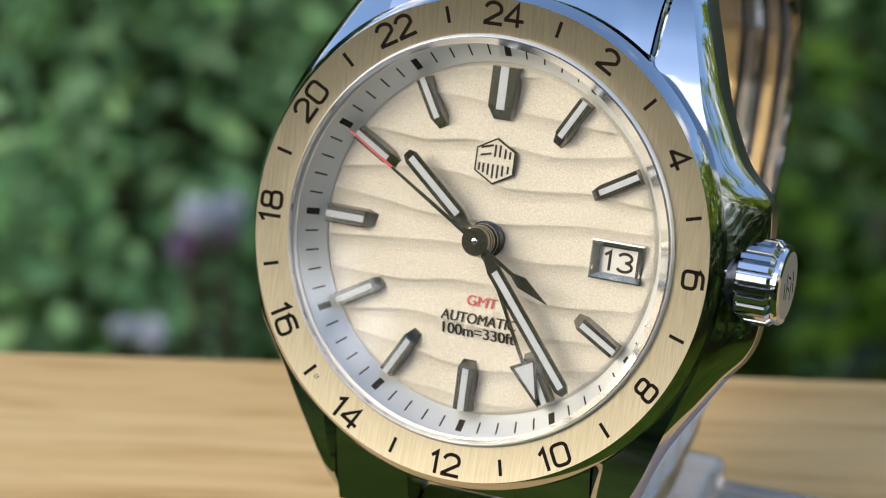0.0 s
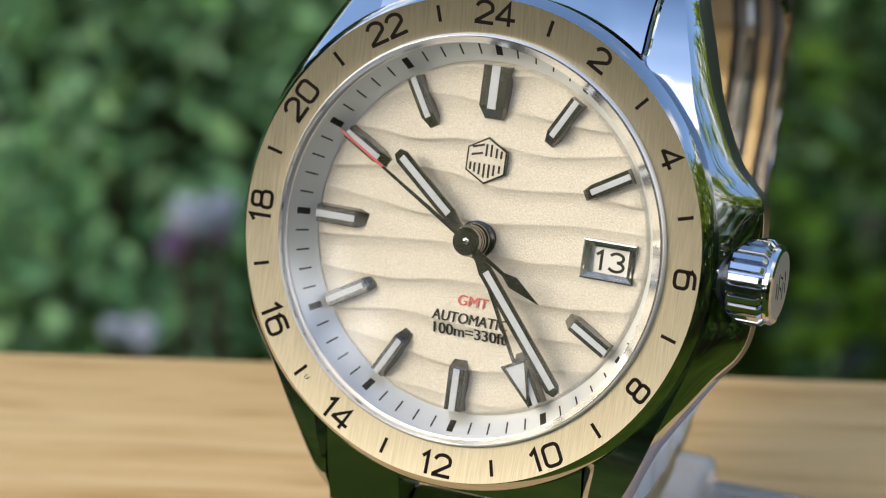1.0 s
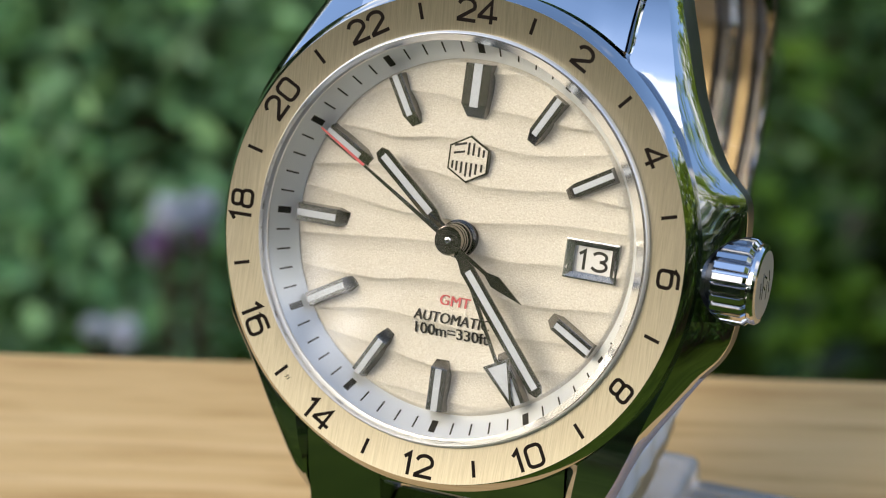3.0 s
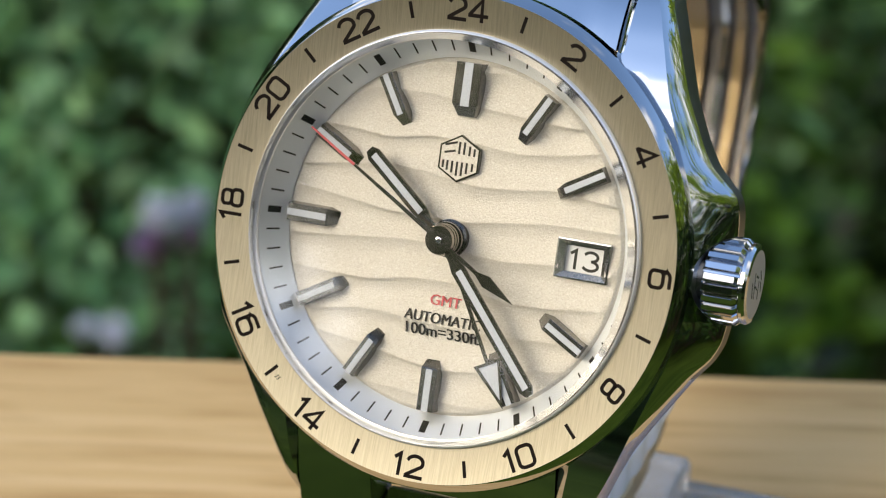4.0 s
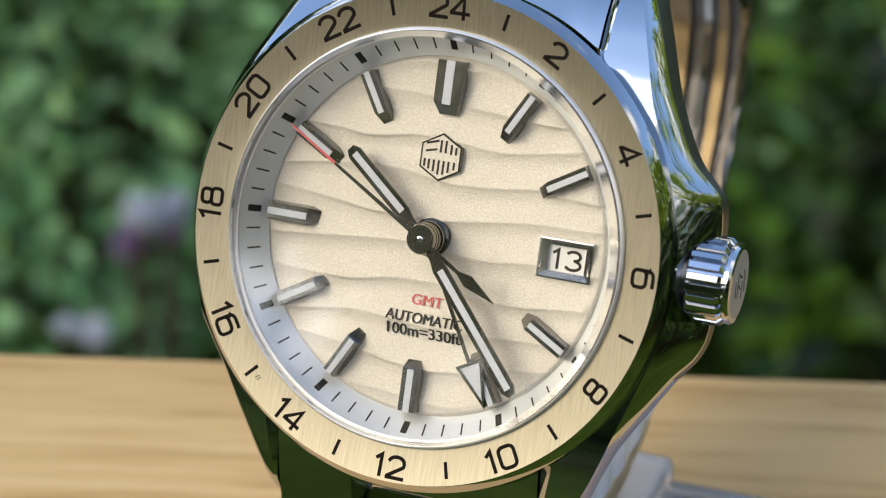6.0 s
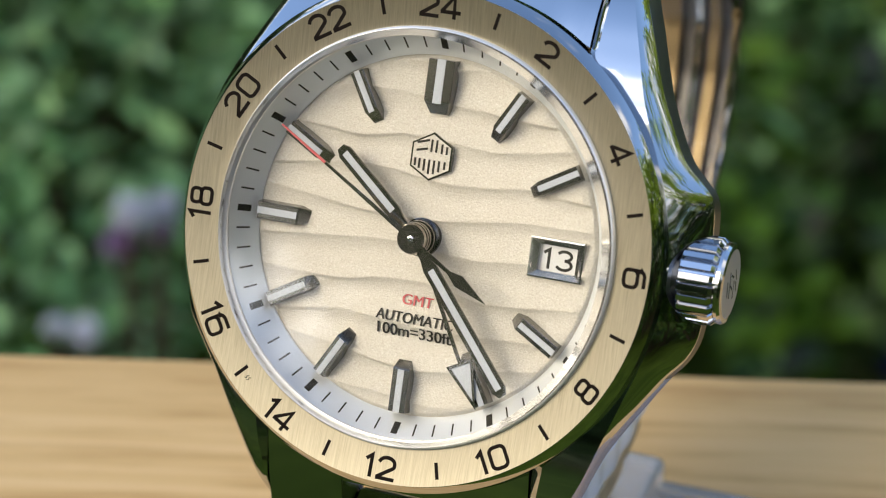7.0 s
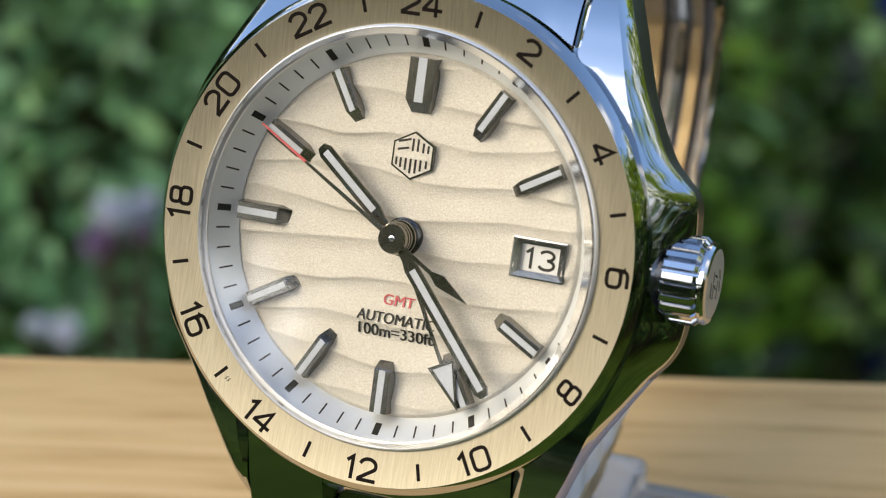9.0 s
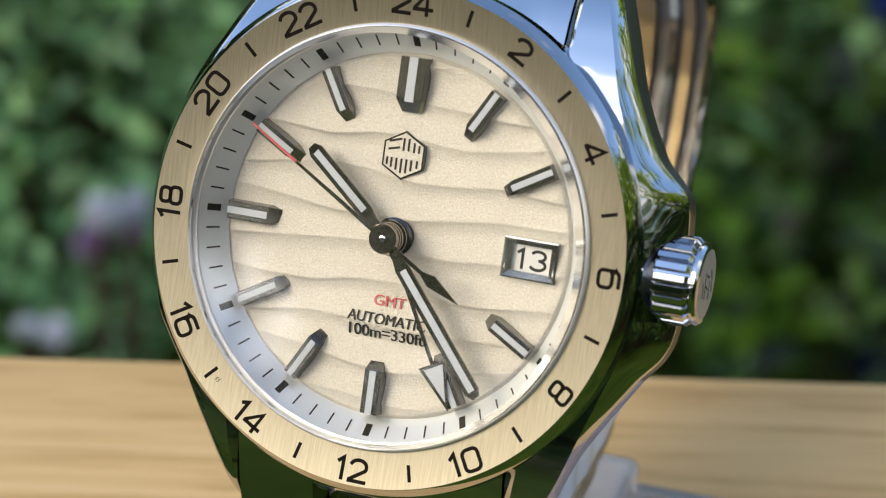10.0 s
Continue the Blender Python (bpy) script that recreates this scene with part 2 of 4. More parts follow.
def ribbon(bm, pts, width, z0, z1, closed=False):
    """A stroke of even width along a line, as a thin raised solid."""
    P = [Vector(p) for p in pts]
    n, h = len(P), width / 2
    if not closed:
        P[0] = P[0] - (P[1] - P[0]).normalized() * h * 0.6
        P[-1] = P[-1] + (P[-1] - P[-2]).normalized() * h * 0.6
    left, right = [], []
    for i, p in enumerate(P):
        a = (p - P[i - 1]).normalized() if (closed or i) else None
        b = (P[(i + 1) % n] - p).normalized() if (closed or i < n - 1) else None
        a, b = a or b, b or a
        na, nb = Vector((-a.y, a.x)), Vector((-b.y, b.x))
        m = (na + nb)
        m = m.normalized() if m.length > 1e-6 else na
        w = h / max(0.45, m.dot(na))
        left.append(p + m * w)
        right.append(p - m * w)
    V = [[bm.verts.new((q.x, q.y, z)) for q in side] for side in (left, right) for z in (z0, z1)]
    l0, l1, r0, r1 = V
    for i in range(n if closed else n - 1):
        j = (i + 1) % n
        bm.faces.new((l1[i], l1[j], r1[j], r1[i]))
        bm.faces.new((l0[i], l0[j], l1[j], l1[i]))
        bm.faces.new((r0[i], r1[i], r1[j], r0[j]))
    if not closed:
        for i in (0, -1):
            bm.faces.new((l0[i], l1[i], r1[i], r0[i]))


def arc(cx, cy, rx, ry, a0, a1, n=9):
    return [(cx + rx * math.cos(radians(a0 + (a1 - a0) * k / n)), cy + ry * math.sin(radians(a0 + (a1 - a0) * k / n))) for k in range(n + 1)]


def squircle(cx, cy, w, h, r):
    out = []
    for sx, sy, a in ((1, 1, 0), (-1, 1, 90), (-1, -1, 180), (1, -1, 270)):
        out += arc(cx + sx * (w - r), cy + sy * (h - r), r, r, a, a + 90, 4)
    return out


def digit(d):
    """Strokes of a squarish numeral, 1 high and about 0.7 wide, about its middle: (points, closed)."""
    w = 0.33
    if d == "0":
        return [(squircle(0, 0, w, 0.5, 0.22), True)]
    if d == "1":
        return [([(-0.14, 0.32), (0.06, 0.5), (0.06, -0.5)], False)]
    if d == "2":
        return [(arc(0, 0.22, w, 0.28, 165, 0, 8) + arc(0.0, 0.14, w, 0.2, 0, -40, 3) + [(-w, -0.44), (-w, -0.5), (w + 0.02, -0.5)], False)]
    if d == "3":
        return [(arc(-0.02, 0.25, w * 0.9, 0.25, 150, -80, 9), False), (arc(-0.02, -0.24, w, 0.26, 80, -150, 9), False)]
    if d == "4":
        return [([(0.14, -0.5), (0.14, 0.5), (-0.36, -0.2), (-0.36, -0.25), (0.36, -0.25)], False)]
    if d == "6":
        return [(squircle(0, -0.17, w, 0.33, 0.2), True), ([(-w, -0.17), (-w, 0.26)] + arc(-w + 0.24, 0.26, 0.24, 0.24, 180, 90, 4) + [(w - 0.06, 0.5)], False)]
    return [(squircle(0, 0.265, w * 0.86, 0.235, 0.17), True), (squircle(0, -0.235, w, 0.265, 0.18), True)]


def numeral(text, height, stroke, z0, z1, wide=1.0, pitch=0.86):
    bm = bmesh.new()
    adv = [0.55 if c == "1" else pitch for c in text]
    x = -sum(adv) / 2
    for c, a in zip(text, adv):
        for pts, closed in digit(c):
            ribbon(bm, [((x + a / 2 + p[0]) * height * wide, p[1] * height) for p in pts], stroke, z0, z1, closed)
        x += a
    return bm


def lettering(text, width, height, thick):
    """Words as a flat mesh of the given width and cap height, about their middle, in mm."""
    cu = bpy.data.curves.new("text", "FONT")
    cu.body, cu.align_x, cu.extrude, cu.offset = text, "CENTER", 0.02, 0.0
    ob = new("text", cu)
    bpy.context.view_layer.update()
    me = bpy.data.meshes.new_from_object(ob.evaluated_get(bpy.context.evaluated_depsgraph_get()))
    bpy.data.objects.remove(ob)
    co = np.array([v.co[:] for v in me.vertices])
    lo, hi = co.min(0), co.max(0)
    s = [width / (hi[0] - lo[0]), height / (hi[1] - lo[1]), thick / max(1e-6, hi[2] - lo[2])]
    for v, c in zip(me.vertices, co):
        v.co = ((c - (lo + hi) / 2) * s * MM).tolist()
    bm = bmesh.new()
    for k in (-1, 0, 1):
        me.transform(Matrix.Translation((0.025 * k * MM, 0, 0.004 * MM * abs(k))))
        bm.from_mesh(me)
        me.transform(Matrix.Translation((-0.025 * k * MM, 0, -0.004 * MM * abs(k))))
    bm.to_mesh(me)
    bm.free()
    return me


# ---------------------------------------------------------------- ground and table
def make_setting():
    bm = bmesh.new()
    R = 400
    rim = [bm.verts.new((R * math.cos(2 * math.pi * k / 48), R * math.sin(2 * math.pi * k / 48), 0)) for k in range(48)]
    bm.faces.new(rim)
    g = new("ground", finish("ground", bm, SOIL, 0, 1))
    g.location.z = -0.75
    tagged(g, "green lawn and garden soil reaching to the horizon", "ground", kind="structure")


make_setting()


def make_plank():
    yaw = -3.8
    t = new("wooden_plank")
    t.matrix_world = pose(0, 0, -0.75) @ pose(0, 0, 0, 0, 0, yaw)
    tagged(t, "pale oiled wooden rail plank with fine straight grain on posts", "plank")
    back, deep, wide = 0.0628, 0.074, 2.4
    bm = block((wide, deep, 0.03), (0.05, back - deep / 2, 0.735), 0.003, 3)
    part("board", bm, WOOD, t, scale=1)
    leg = finish("post", block((0.09, 0.06, 0.72), (0, 0, 0.36), 0.004), WOOD, 35, 1)
    for sx in (-1.0, 1.0):
        part("post", leg, None, t, m=pose(sx, back - deep / 2, 0))


make_plank()

# ---------------------------------------------------------------- the watch
CENTRE = 0.045
WATCH = pose(0, 0, CENTRE, 69.806, 0, -22.221)
watch = new("wristwatch")
watch.matrix_world = WATCH
tagged(watch, "steel wristwatch with cream wave-textured dial on a clear stand", "watch")
SLOPE = -8.0
TILT_Z = math.tan(radians(SLOPE))
CRYSTAL_TOP, CRYSTAL_LOW = 0.9, -0.75
SINK = -0.76
DIAL_Z = -2.8 + SINK


def interp(y, knots):
    k = sorted(knots)
    return float(np.interp(y, [a for a, _ in k], [b for _, b in k]))


def eased(y, knots, w=0.8):
    """The line through the knots with its corners rounded off."""
    return sum(interp(y + w * u, knots) * k for u, k in ((-1, 1), (-0.5, 2), (0, 2), (0.5, 2), (1, 1))) / 8


RIGHT_OUT = [(23.3, 12.3), (22.4, 13.4), (20, 14.4), (17.7, 15.4), (13.3, 17.1), (10, 18.7), (8.6, 19.5), (7.4, 20.7), (6.5, 21.7), (5.2, 22.0), (3.45, 22.1),
             (-3.2, 22.2), (-4.6, 22.0), (-6, 21.4), (-7.6, 20.1), (-11, 18.0), (-14, 16.2), (-17.9, 14.5), (-20.5, 13.3), (-22.4, 12.3), (-24.5, 11.3)]
CROWN_Y, CROWN_Z, POCKET = 0.22, -5.25, 3.38
LEFT_OUT = [(23.3, 12.0), (22.4, 13.0), (20, 14.0), (17.7, 14.9), (13.3, 16.65), (9, 18.45), (5, 19.6), (0, 19.9), (-5, 19.6), (-9, 18.6), (-13.3, 15.9), (-17.9, 13.6), (-20.5, 12.45), (-22.4, 11.6), (-24.5, 11.1)]
CREASE = [(23.3, 11.5), (20, 13.4), (16, 14.8), (13, 15.7), (10.3, 16.8), (7, 18.3), (3, 19.35), (0, 19.5), (-3, 19.35), (-6, 18.7), (-10.3, 17.2), (-16, 15.2), (-20, 13.3), (-23.3, 11.5)]
TOPZ = [(0, -1.9), (8, -1.9), (12, -2.25), (15, -2.8), (18, -3.7), (20.3, -4.9), (22, -6.6), (23.3, -9.2)]
LEFTZ = [(0, -1.9), (8, -1.9), (11, -2.3), (14, -3.6), (18, -5.9), (20.3, -7.3), (22, -8.6), (23.3, -10.0)]
FLATZ = [(0, -1.9), (7, -1.9), (12, -2.1), (14, -2.25), (16, -2.5), (18.5, -3.05), (20.5, -3.8), (22, -4.6), (24.5, -7.8)]
LOWZ_FOOT = [(0, -5.5), (8, -5.2), (12, -4.7), (16, -5.3), (20, -7.0), (23.3, -9.6), (24.5, -10.8)]
LOWZ = [(0, -5.5), (12, -5.5), (16, -6.7), (20, -8.4), (23.3, -10.8), (24.5, -11.6)]


def pocketed(row, y, xo, zb, xi):
    """Cuts the round hollow in which the crown sits out of one slice of the flank."""
    lim = CROWN_Z + math.sqrt(POCKET ** 2 - (y - CROWN_Y) ** 2)
    cut, out = None, row[:2]
    for (x0, z0), (x1, z1) in zip(row[1:12], row[2:12]):
        if cut is None and z1 < lim:
            u = (z0 - lim) / (z0 - z1) if z0 > lim else 0.0
            cut = (max(19.55, x0 + (x1 - x0) * u), z0 + (z1 - z0) * u)
        out.append((x1, z1) if cut is None else cut)
    if cut is None:
        return row
    return out + [(cut[0] + 0.02, zb), (cut[0] - 0.4, zb - 0.6), (xi, zb - 0.6)]


def make_case():
    bm = bmesh.new()
    for side, out in ((1, RIGHT_OUT), (-1, LEFT_OUT)):
        rows = []
        ys = np.unique(np.concatenate([np.linspace(-24.5, 23.3, 114), np.linspace(-3.4, 4.0, 90)] if side > 0 else [np.linspace(-24.5, 23.3, 114)]))
        for y in ys:
            ay = abs(y)
            xi = math.sqrt(max(0, 19.0 ** 2 - y * y)) if ay < 15.4 else 11.0
            xi = max(11.0, xi)
            xo = eased(y, out, 0.5)
            xe = xo - (0.3 if side > 0 or y < 0 else 0.9)
            xc = max(xi + 0.05, min(eased(y, CREASE, 1.2), xo - 0.15) if side > 0 else xe - 0.18)
            flare = 0.0 if side < 0 else max(0.0, min(1.0, (xo - xc - 0.4) / 2.4))
            zt = eased(ay, FLATZ if y < 0 else TOPZ if side > 0 else LEFTZ, 0.9)
            ze = zt - (0.55 if side > 0 else 0.06) - (2.3 - 0.4 * max(0.0, min(1.0, (y - 3) / 4))) * flare
            zb = eased(ay, LOWZ if y > 0 or side < 0 else LOWZ_FOOT)
            cut = min(0.6, 0.5 * (xc - xi)) * max(0.0, min(1.0, (ay - 14.6) / 1.6)) if y > 0 else min(1.0, 0.6 * (xc - xi)) * max(0.0, 1 - abs(ay - 15.8) / 7)
            row = [(xi, zb), (xi, zt - (0.62 if y > 0 else 0.8) * cut)]
            row += [(xi + cut + (xc - xi - cut) * u, zt) for u in (0.0, 0.5, 1.0)]
            row += [(xc + (xe - xc) * u, zt + (ze - zt) * (0.8 * u + 0.2 * u * u)) for u in (0.17, 0.34, 0.5, 0.67, 0.84, 1.0)]
            row += [(xo - 0.02, ze - 0.95) if side < 0 and y > 0 else (xe + 0.06, ze - 0.12), (xo, zb), (xo - 1.2, zb - 0.6), (xi, zb - 0.6)]
            if side > 0 and abs(y - CROWN_Y) < POCKET:
                row = pocketed(row, y, xo, zb, xi)
            rows.append([bm.verts.new((side * x, y, z)) for x, z in row])
        for p, q in zip(rows, rows[1:]):
            for i in range(len(p) - 1):
                # upper side strip takes the shade-dark satin, the lower stays polished
                bm.faces.new((p[i], p[i + 1], q[i + 1], q[i])).material_index = int(side > 0 and p[0].co.y > -8 and i in (11, 12, 13))
        for end in (rows[0], rows[-1]):
            bm.faces.new(end)
    ring = revolve([(19.0, -1.7), (19.2, -5.4), (17.5, -7.5), (15.5, -8.6), (0.01, -8.6)], 120)
    me = bpy.data.meshes.new("tmp")
    ring.to_mesh(me)
    ring.free()
    bm.from_mesh(me)
    bpy.data.meshes.remove(me)
    return part("case", bm, [POLISHED, SATIN], watch, "polished steel case with curved lugs and crown guards", smooth=24)


make_case()


def make_bezel():
    zf = lambda r: -(r - 17.6) * TILT_Z
    prof = [(15.95, -0.9), (15.95, -0.24), (16.0, zf(16.15) - 0.01), (16.17, zf(16.17)), (18.76, zf(18.76)), (18.82, zf(18.76) - 0.05), (19.45, -0.86), (19.43, -0.92), (19.1, -1.85), (19.0, -2.0), (18.5, -2.05)]
    bezel = part("bezel", revolve(prof, 240, mats=[0, 0, 0, 0, 1, 1, 1, 1, 1, 1]), [BRUSHED, POLISHED], watch, "brushed steel bezel ring engraved with a 24-hour scale", smooth=20)
    bm = bmesh.new()
    ribbon(bm, [(0, -0.56), (0, 0.56)], 0.27, -0.05, 0.018)
    tick = finish("hour_tick", bm, ENGRAVED)
    for h in range(24):
        a = 15 * h
        m = at(0, 0, 0, 0, 0, -a) @ at(0, 17.6, 0, -SLOPE, 0, 0)
        if h % 2:
            part("hour_tick", tick, None, bezel, m=m)
        else:
            text = str(h or 24)
            if 8 <= h <= 16:
                m = m @ at(0, 0, 0, 0, 0, 180)
            part("numeral", numeral(text, 1.62, 0.285, -0.05, 0.018, 1.18, 0.9), ENGRAVED, bezel, m=m, smooth=0)
    bm = bmesh.new()
    for k in (0.0, 0.22):
        ribbon(bm, [(k, 0.0), (k + 0.1, 0.12), (k + 0.02, 0.24), (k + 0.12, 0.36)], 0.05, -0.01, 0.006)
    part("scratch", bm, GUNMETAL, bezel, "small fine scratch", at(0, 0, 0, 0, 0, -222.0) @ at(0, 17.3, 0, -SLOPE, 0, 0), 0)


make_bezel()


def make_crystal_part():
    prof = [(0.05, CRYSTAL_TOP), (15.25, CRYSTAL_TOP), (15.27, CRYSTAL_TOP - 0.014), (15.71, 0.55), (15.75, 0.45), (15.75, CRYSTAL_LOW), (0.05, CRYSTAL_LOW)]
    steps, n = 240, 7
    bm = revolve(prof, steps)
    bm.verts.ensure_lookup_table()
    for k in (0, n - 1):
        bm.faces.new([bm.verts[i * n + k] for i in range(steps)])
    for f in bm.faces:
        f.material_index = int(max(math.hypot(v.co.x, v.co.y) for v in f.verts) > 15.4 and abs(f.calc_center_median().z - CRYSTAL_LOW) > 0.01 and abs(f.calc_center_median().z - CRYSTAL_TOP) > 1e-4)
    c = part("crystal", bm, [CRYSTAL, CRYSTAL_EDGE], watch, "clear flat sapphire crystal with bevelled edge", smooth=20)
    c.visible_shadow = False
    part("crystal_gasket", revolve([(15.99, -0.25), (15.98, -0.04), (15.94, 0.1), (15.88, 0.17), (15.78, 0.2), (15.78, CRYSTAL_LOW), (15.78, CRYSTAL_LOW - 0.05), (15.94, CRYSTAL_LOW - 0.05)], 200, True), SEAT, c, "pale rounded gasket ring")
    part("crystal_seat", revolve([(15.3, CRYSTAL_LOW - 0.1), (15.26, CRYSTAL_LOW - 0.2), (15.3, CRYSTAL_LOW - 0.32), (15.9, CRYSTAL_LOW - 0.5), (15.93, CRYSTAL_LOW - 0.06), (15.45, CRYSTAL_LOW - 0.06)], 200, True), SEAT, c, "narrow pale steel lip under the crystal")


make_crystal_part()


def make_chapter_ring():
    r0, z0, r1, z1 = 13.9, -3.0 + SINK, 15.7, -1.25 + SINK
    ring = part("chapter_ring", revolve([(r0, z0 - 0.4), (r0, z0), (r1, z1), (15.93, z1), (15.93, z0 - 0.4)], 200, True), RING, watch, "satin silver sloping ring printed with minute marks")
    tilt = math.degrees(math.atan2(z1 - z0, r1 - r0))
    thin, bold = bmesh.new(), bmesh.new()
    block((0.13, 1.1, 0.03), (0, 0, 0.006), bm=thin)
    block((0.52, 1.1, 0.03), (0, 0, 0.006), bm=bold)
    thin, bold = finish("minute_mark", thin, PRINT, 0), finish("minute_mark", bold, PRINT, 0)
    rm = 14.83
    zm = z0 + (z1 - z0) * (rm - r0) / (r1 - r0)
    for k in range(60):
        part("minute_mark", thin if k % 5 else bold, None, ring, m=at(0, 0, 0, 0, 0, -6 * k + 0.3) @ at(0, rm, zm, tilt, 0, 0))


make_chapter_ring()

CREST_X = [-13, -9.5, -6, -2.5, 1, 4.5, 8, 12]
CRESTS = [
    [13.6, 13.6, 13.6, 13.3, 12.8, 13.5, 13.5, 13.5],
    [10.5, 10.5, 10.9, 10.9, 10.3, 10.0, 9.7, 9.8],
    [7.5, 7.3, 6.9, 7.6, 7.6, 7.1, 7.7, 8.5],
    [3.8, 4.4, 5.0, 4.9, 4.2, 4.4, 4.9, 4.4],
    [2.3, 1.9, 1.3, 1.2, 1.3, 1.9, 2.4, 2.5],
    [-1.7, -1.3, -0.8, -0.5, -0.9, -1.2, -0.7, -0.9],
    [-4.0, -4.3, -4.3, -3.5, -3.3, -4.2, -4.2, -3.6],
    [-7.6, -7.2, -6.5, -6.7, -7.0, -7.0, -6.7, -6.6],
    [-8.8, -8.9, -9.4, -10.1, -10.4, -9.8, -8.9, -8.4],
    [-12.3, -12.3, -12.3, -12.3, -12.8, -12.9, -12.9, -12.9],
]


def wave_height(X, Y):
    """Dunes: sharp wavy crests with hollows between them."""
    xs = np.linspace(-14, 14, 57)
    lines = []
    for c in [[16.6] * 8, *CRESTS, [-15.6] * 8]:
        v = np.interp(xs, CREST_X, c)
        v = np.convolve(np.pad(v, 3, mode="edge"), np.hanning(9)[1:-1] / np.hanning(9).sum(), "valid")
        lines.append(np.interp(X, xs, v))
    lines = np.array(lines)
    H = np.zeros_like(X)
    for a, b in zip(lines, lines[1:]):
        s = (a - Y) / np.maximum(0.3, a - b)
        inside = (s >= 0) & (s <= 1)
        s2 = np.clip(s, 0, 1) ** 0.66
        amp = 0.135 * np.clip(a - b, 0.5, 4)
        H = np.where(inside, amp * np.abs(2 * s2 - 1) ** 1.5, H)
    return H


def make_dial_plate():
    n, rmax = 380, 14.05
    g = np.linspace(-rmax, rmax, n)
    X, Y = np.meshgrid(g, g)
    rim = np.clip((13.95 - np.hypot(X, Y)) / 0.8, 0, 1)
    H = wave_height(X, Y)
    for _ in range(2):
        H = np.pad(H, 1, mode="edge")
        H = (H[:-2, 1:-1] + H[2:, 1:-1] + H[1:-1, :-2] + H[1:-1, 2:] + 2 * H[1:-1, 1:-1]) / 6
    Z = DIAL_Z + H * rim - 0.08 - 0.3 * np.clip((np.hypot(X, Y) - 13.6) / 0.25, 0, 1)
    inside = np.hypot(X, Y) < rmax
    pocket = (X > 9.0) & (X < 12.6) & (np.abs(Y - 0.06) < 1.25)
    inside &= ~pocket
    bm = bmesh.new()
    V = {}
    for i in range(n):
        for j in range(n):
            if inside[i, j]:
                V[i, j] = bm.verts.new((X[i, j], Y[i, j], Z[i, j]))
    for i in range(n - 1):
        for j in range(n - 1):
            q = [(i, j), (i, j + 1), (i + 1, j + 1), (i + 1, j)]
            if all(k in V for k in q):
                bm.faces.new([V[k] for k in q])
    return part("dial", bm, DIAL, watch, "cream dial with rippled sand-dune relief and fine grain", smooth=60)


dial = make_dial_plate()


def make_dial_furniture():
    hexagon = [(1.93 * math.sin(radians(60 * k)), 1.88 * math.cos(radians(60 * k))) for k in range(6)]
    small = [(x * 0.9, y * 0.9) for x, y in hexagon]
    base_z = DIAL_Z + 0.0
    bm = bmesh.new()
    prism(bm, hexagon, 0, 0.42, 0.03)
    badge = part("badge", bm, GUNMETAL, dial, "dark-edged hexagonal applied badge with plain strokes", at(-0.05, 6.2, base_z), 0)
    bm = bmesh.new()
    prism(bm, small, 0.40, 0.44, 0.0)
    part("badge_face", bm, DIAL, badge, smooth=0)
    bm = bmesh.new()
    for x0, y0, x1, y1 in ((-1.2, 0.95, -0.3, 1.22), (-1.2, 0.35, -0.4, 0.55), (-0.05, 0.4, -0.05, 1.25), (0.35, 0.4, 0.35, 1.25), (0.8, 0.35, 0.8, 1.0), (1.2, 0.35, 1.2, 0.85),
                           (-1.25, -0.3, -1.25, -0.8), (-0.9, -0.3, -0.9, -0.95), (-0.5, -0.3, -0.5, -1.1), (-0.1, -0.3, -0.1, -1.3), (0.3, -0.3, 0.3, -1.25), (0.7, -0.3, 0.7, -1.05), (1.15, -0.3, 1.15, -0.8)):
        ribbon(bm, [(x0, y0), (x1, y1)], 0.17, 0.43, 0.462)
    part("badge_stroke", bm, PRINT, badge, smooth=0)
    z = DIAL_Z - 0.02
    for text, w, h, x, y, mat in (("GMT", 2.5, 0.8, 0.27, -4.95, RED), ("AUTOMATIC", 6.3, 0.8, 0.27, -6.34, PRINT), ("100m=330ft", 6.1, 0.9, 0.33, -7.42, PRINT)):
        me = lettering(text, w, h, 0.04)
        co = np.array([v.co[:] for v in me.vertices])
        co[:, 2] += wave_height(x + co[:, 0] / MM, y + co[:, 1] / MM) * MM
        me.vertices.foreach_set("co", co.ravel())
        me.materials.append(mat)
        part("dial_text", me, None, dial, m=at(x, y, z))
    bm = bmesh.new()
    ox, oy, ix, iy = 2.14, 1.54, 1.5, 1.0
    corner = [(-1, -1), (1, -1), (1, 1), (-1, 1)]
    out0 = [bm.verts.new((sx * ox, sy * oy, -0.2)) for sx, sy in corner]
    out1 = [bm.verts.new((sx * (ox - 0.02), sy * (oy - 0.02), 0.34)) for sx, sy in corner]
    mid1 = [bm.verts.new((sx * (ox - 0.13), sy * (oy - 0.13), 0.36)) for sx, sy in corner]
    inn = [bm.verts.new((sx * ix, sy * iy, 0.0)) for sx, sy in corner]
    deep = [bm.verts.new((sx * ix, sy * iy, -0.4)) for sx, sy in corner]
    for a, b in ((out0, out1), (out1, mid1), (mid1, inn), (inn, deep)):
        for i in range(4):
            j = (i + 1) % 4
            bm.faces.new((a[i], a[j], b[j], b[i]))
    frame_ = part("date_frame", bm, FRAME, dial, "polished bevelled frame of the date window", at(10.8, 0.06, DIAL_Z), 0)
    part("date_wheel", block((3.5, 2.3, 0.1), (0, 0, -0.4)), WHITE, frame_, "white date wheel", smooth=0)
    bm = numeral("13", 1.4, 0.23, -0.35, -0.335, 1.3, 0.95)
    part("date_number", bm, PRINT, frame_, m=at(0.0, -0.06, 0), smooth=0)


make_dial_furniture()


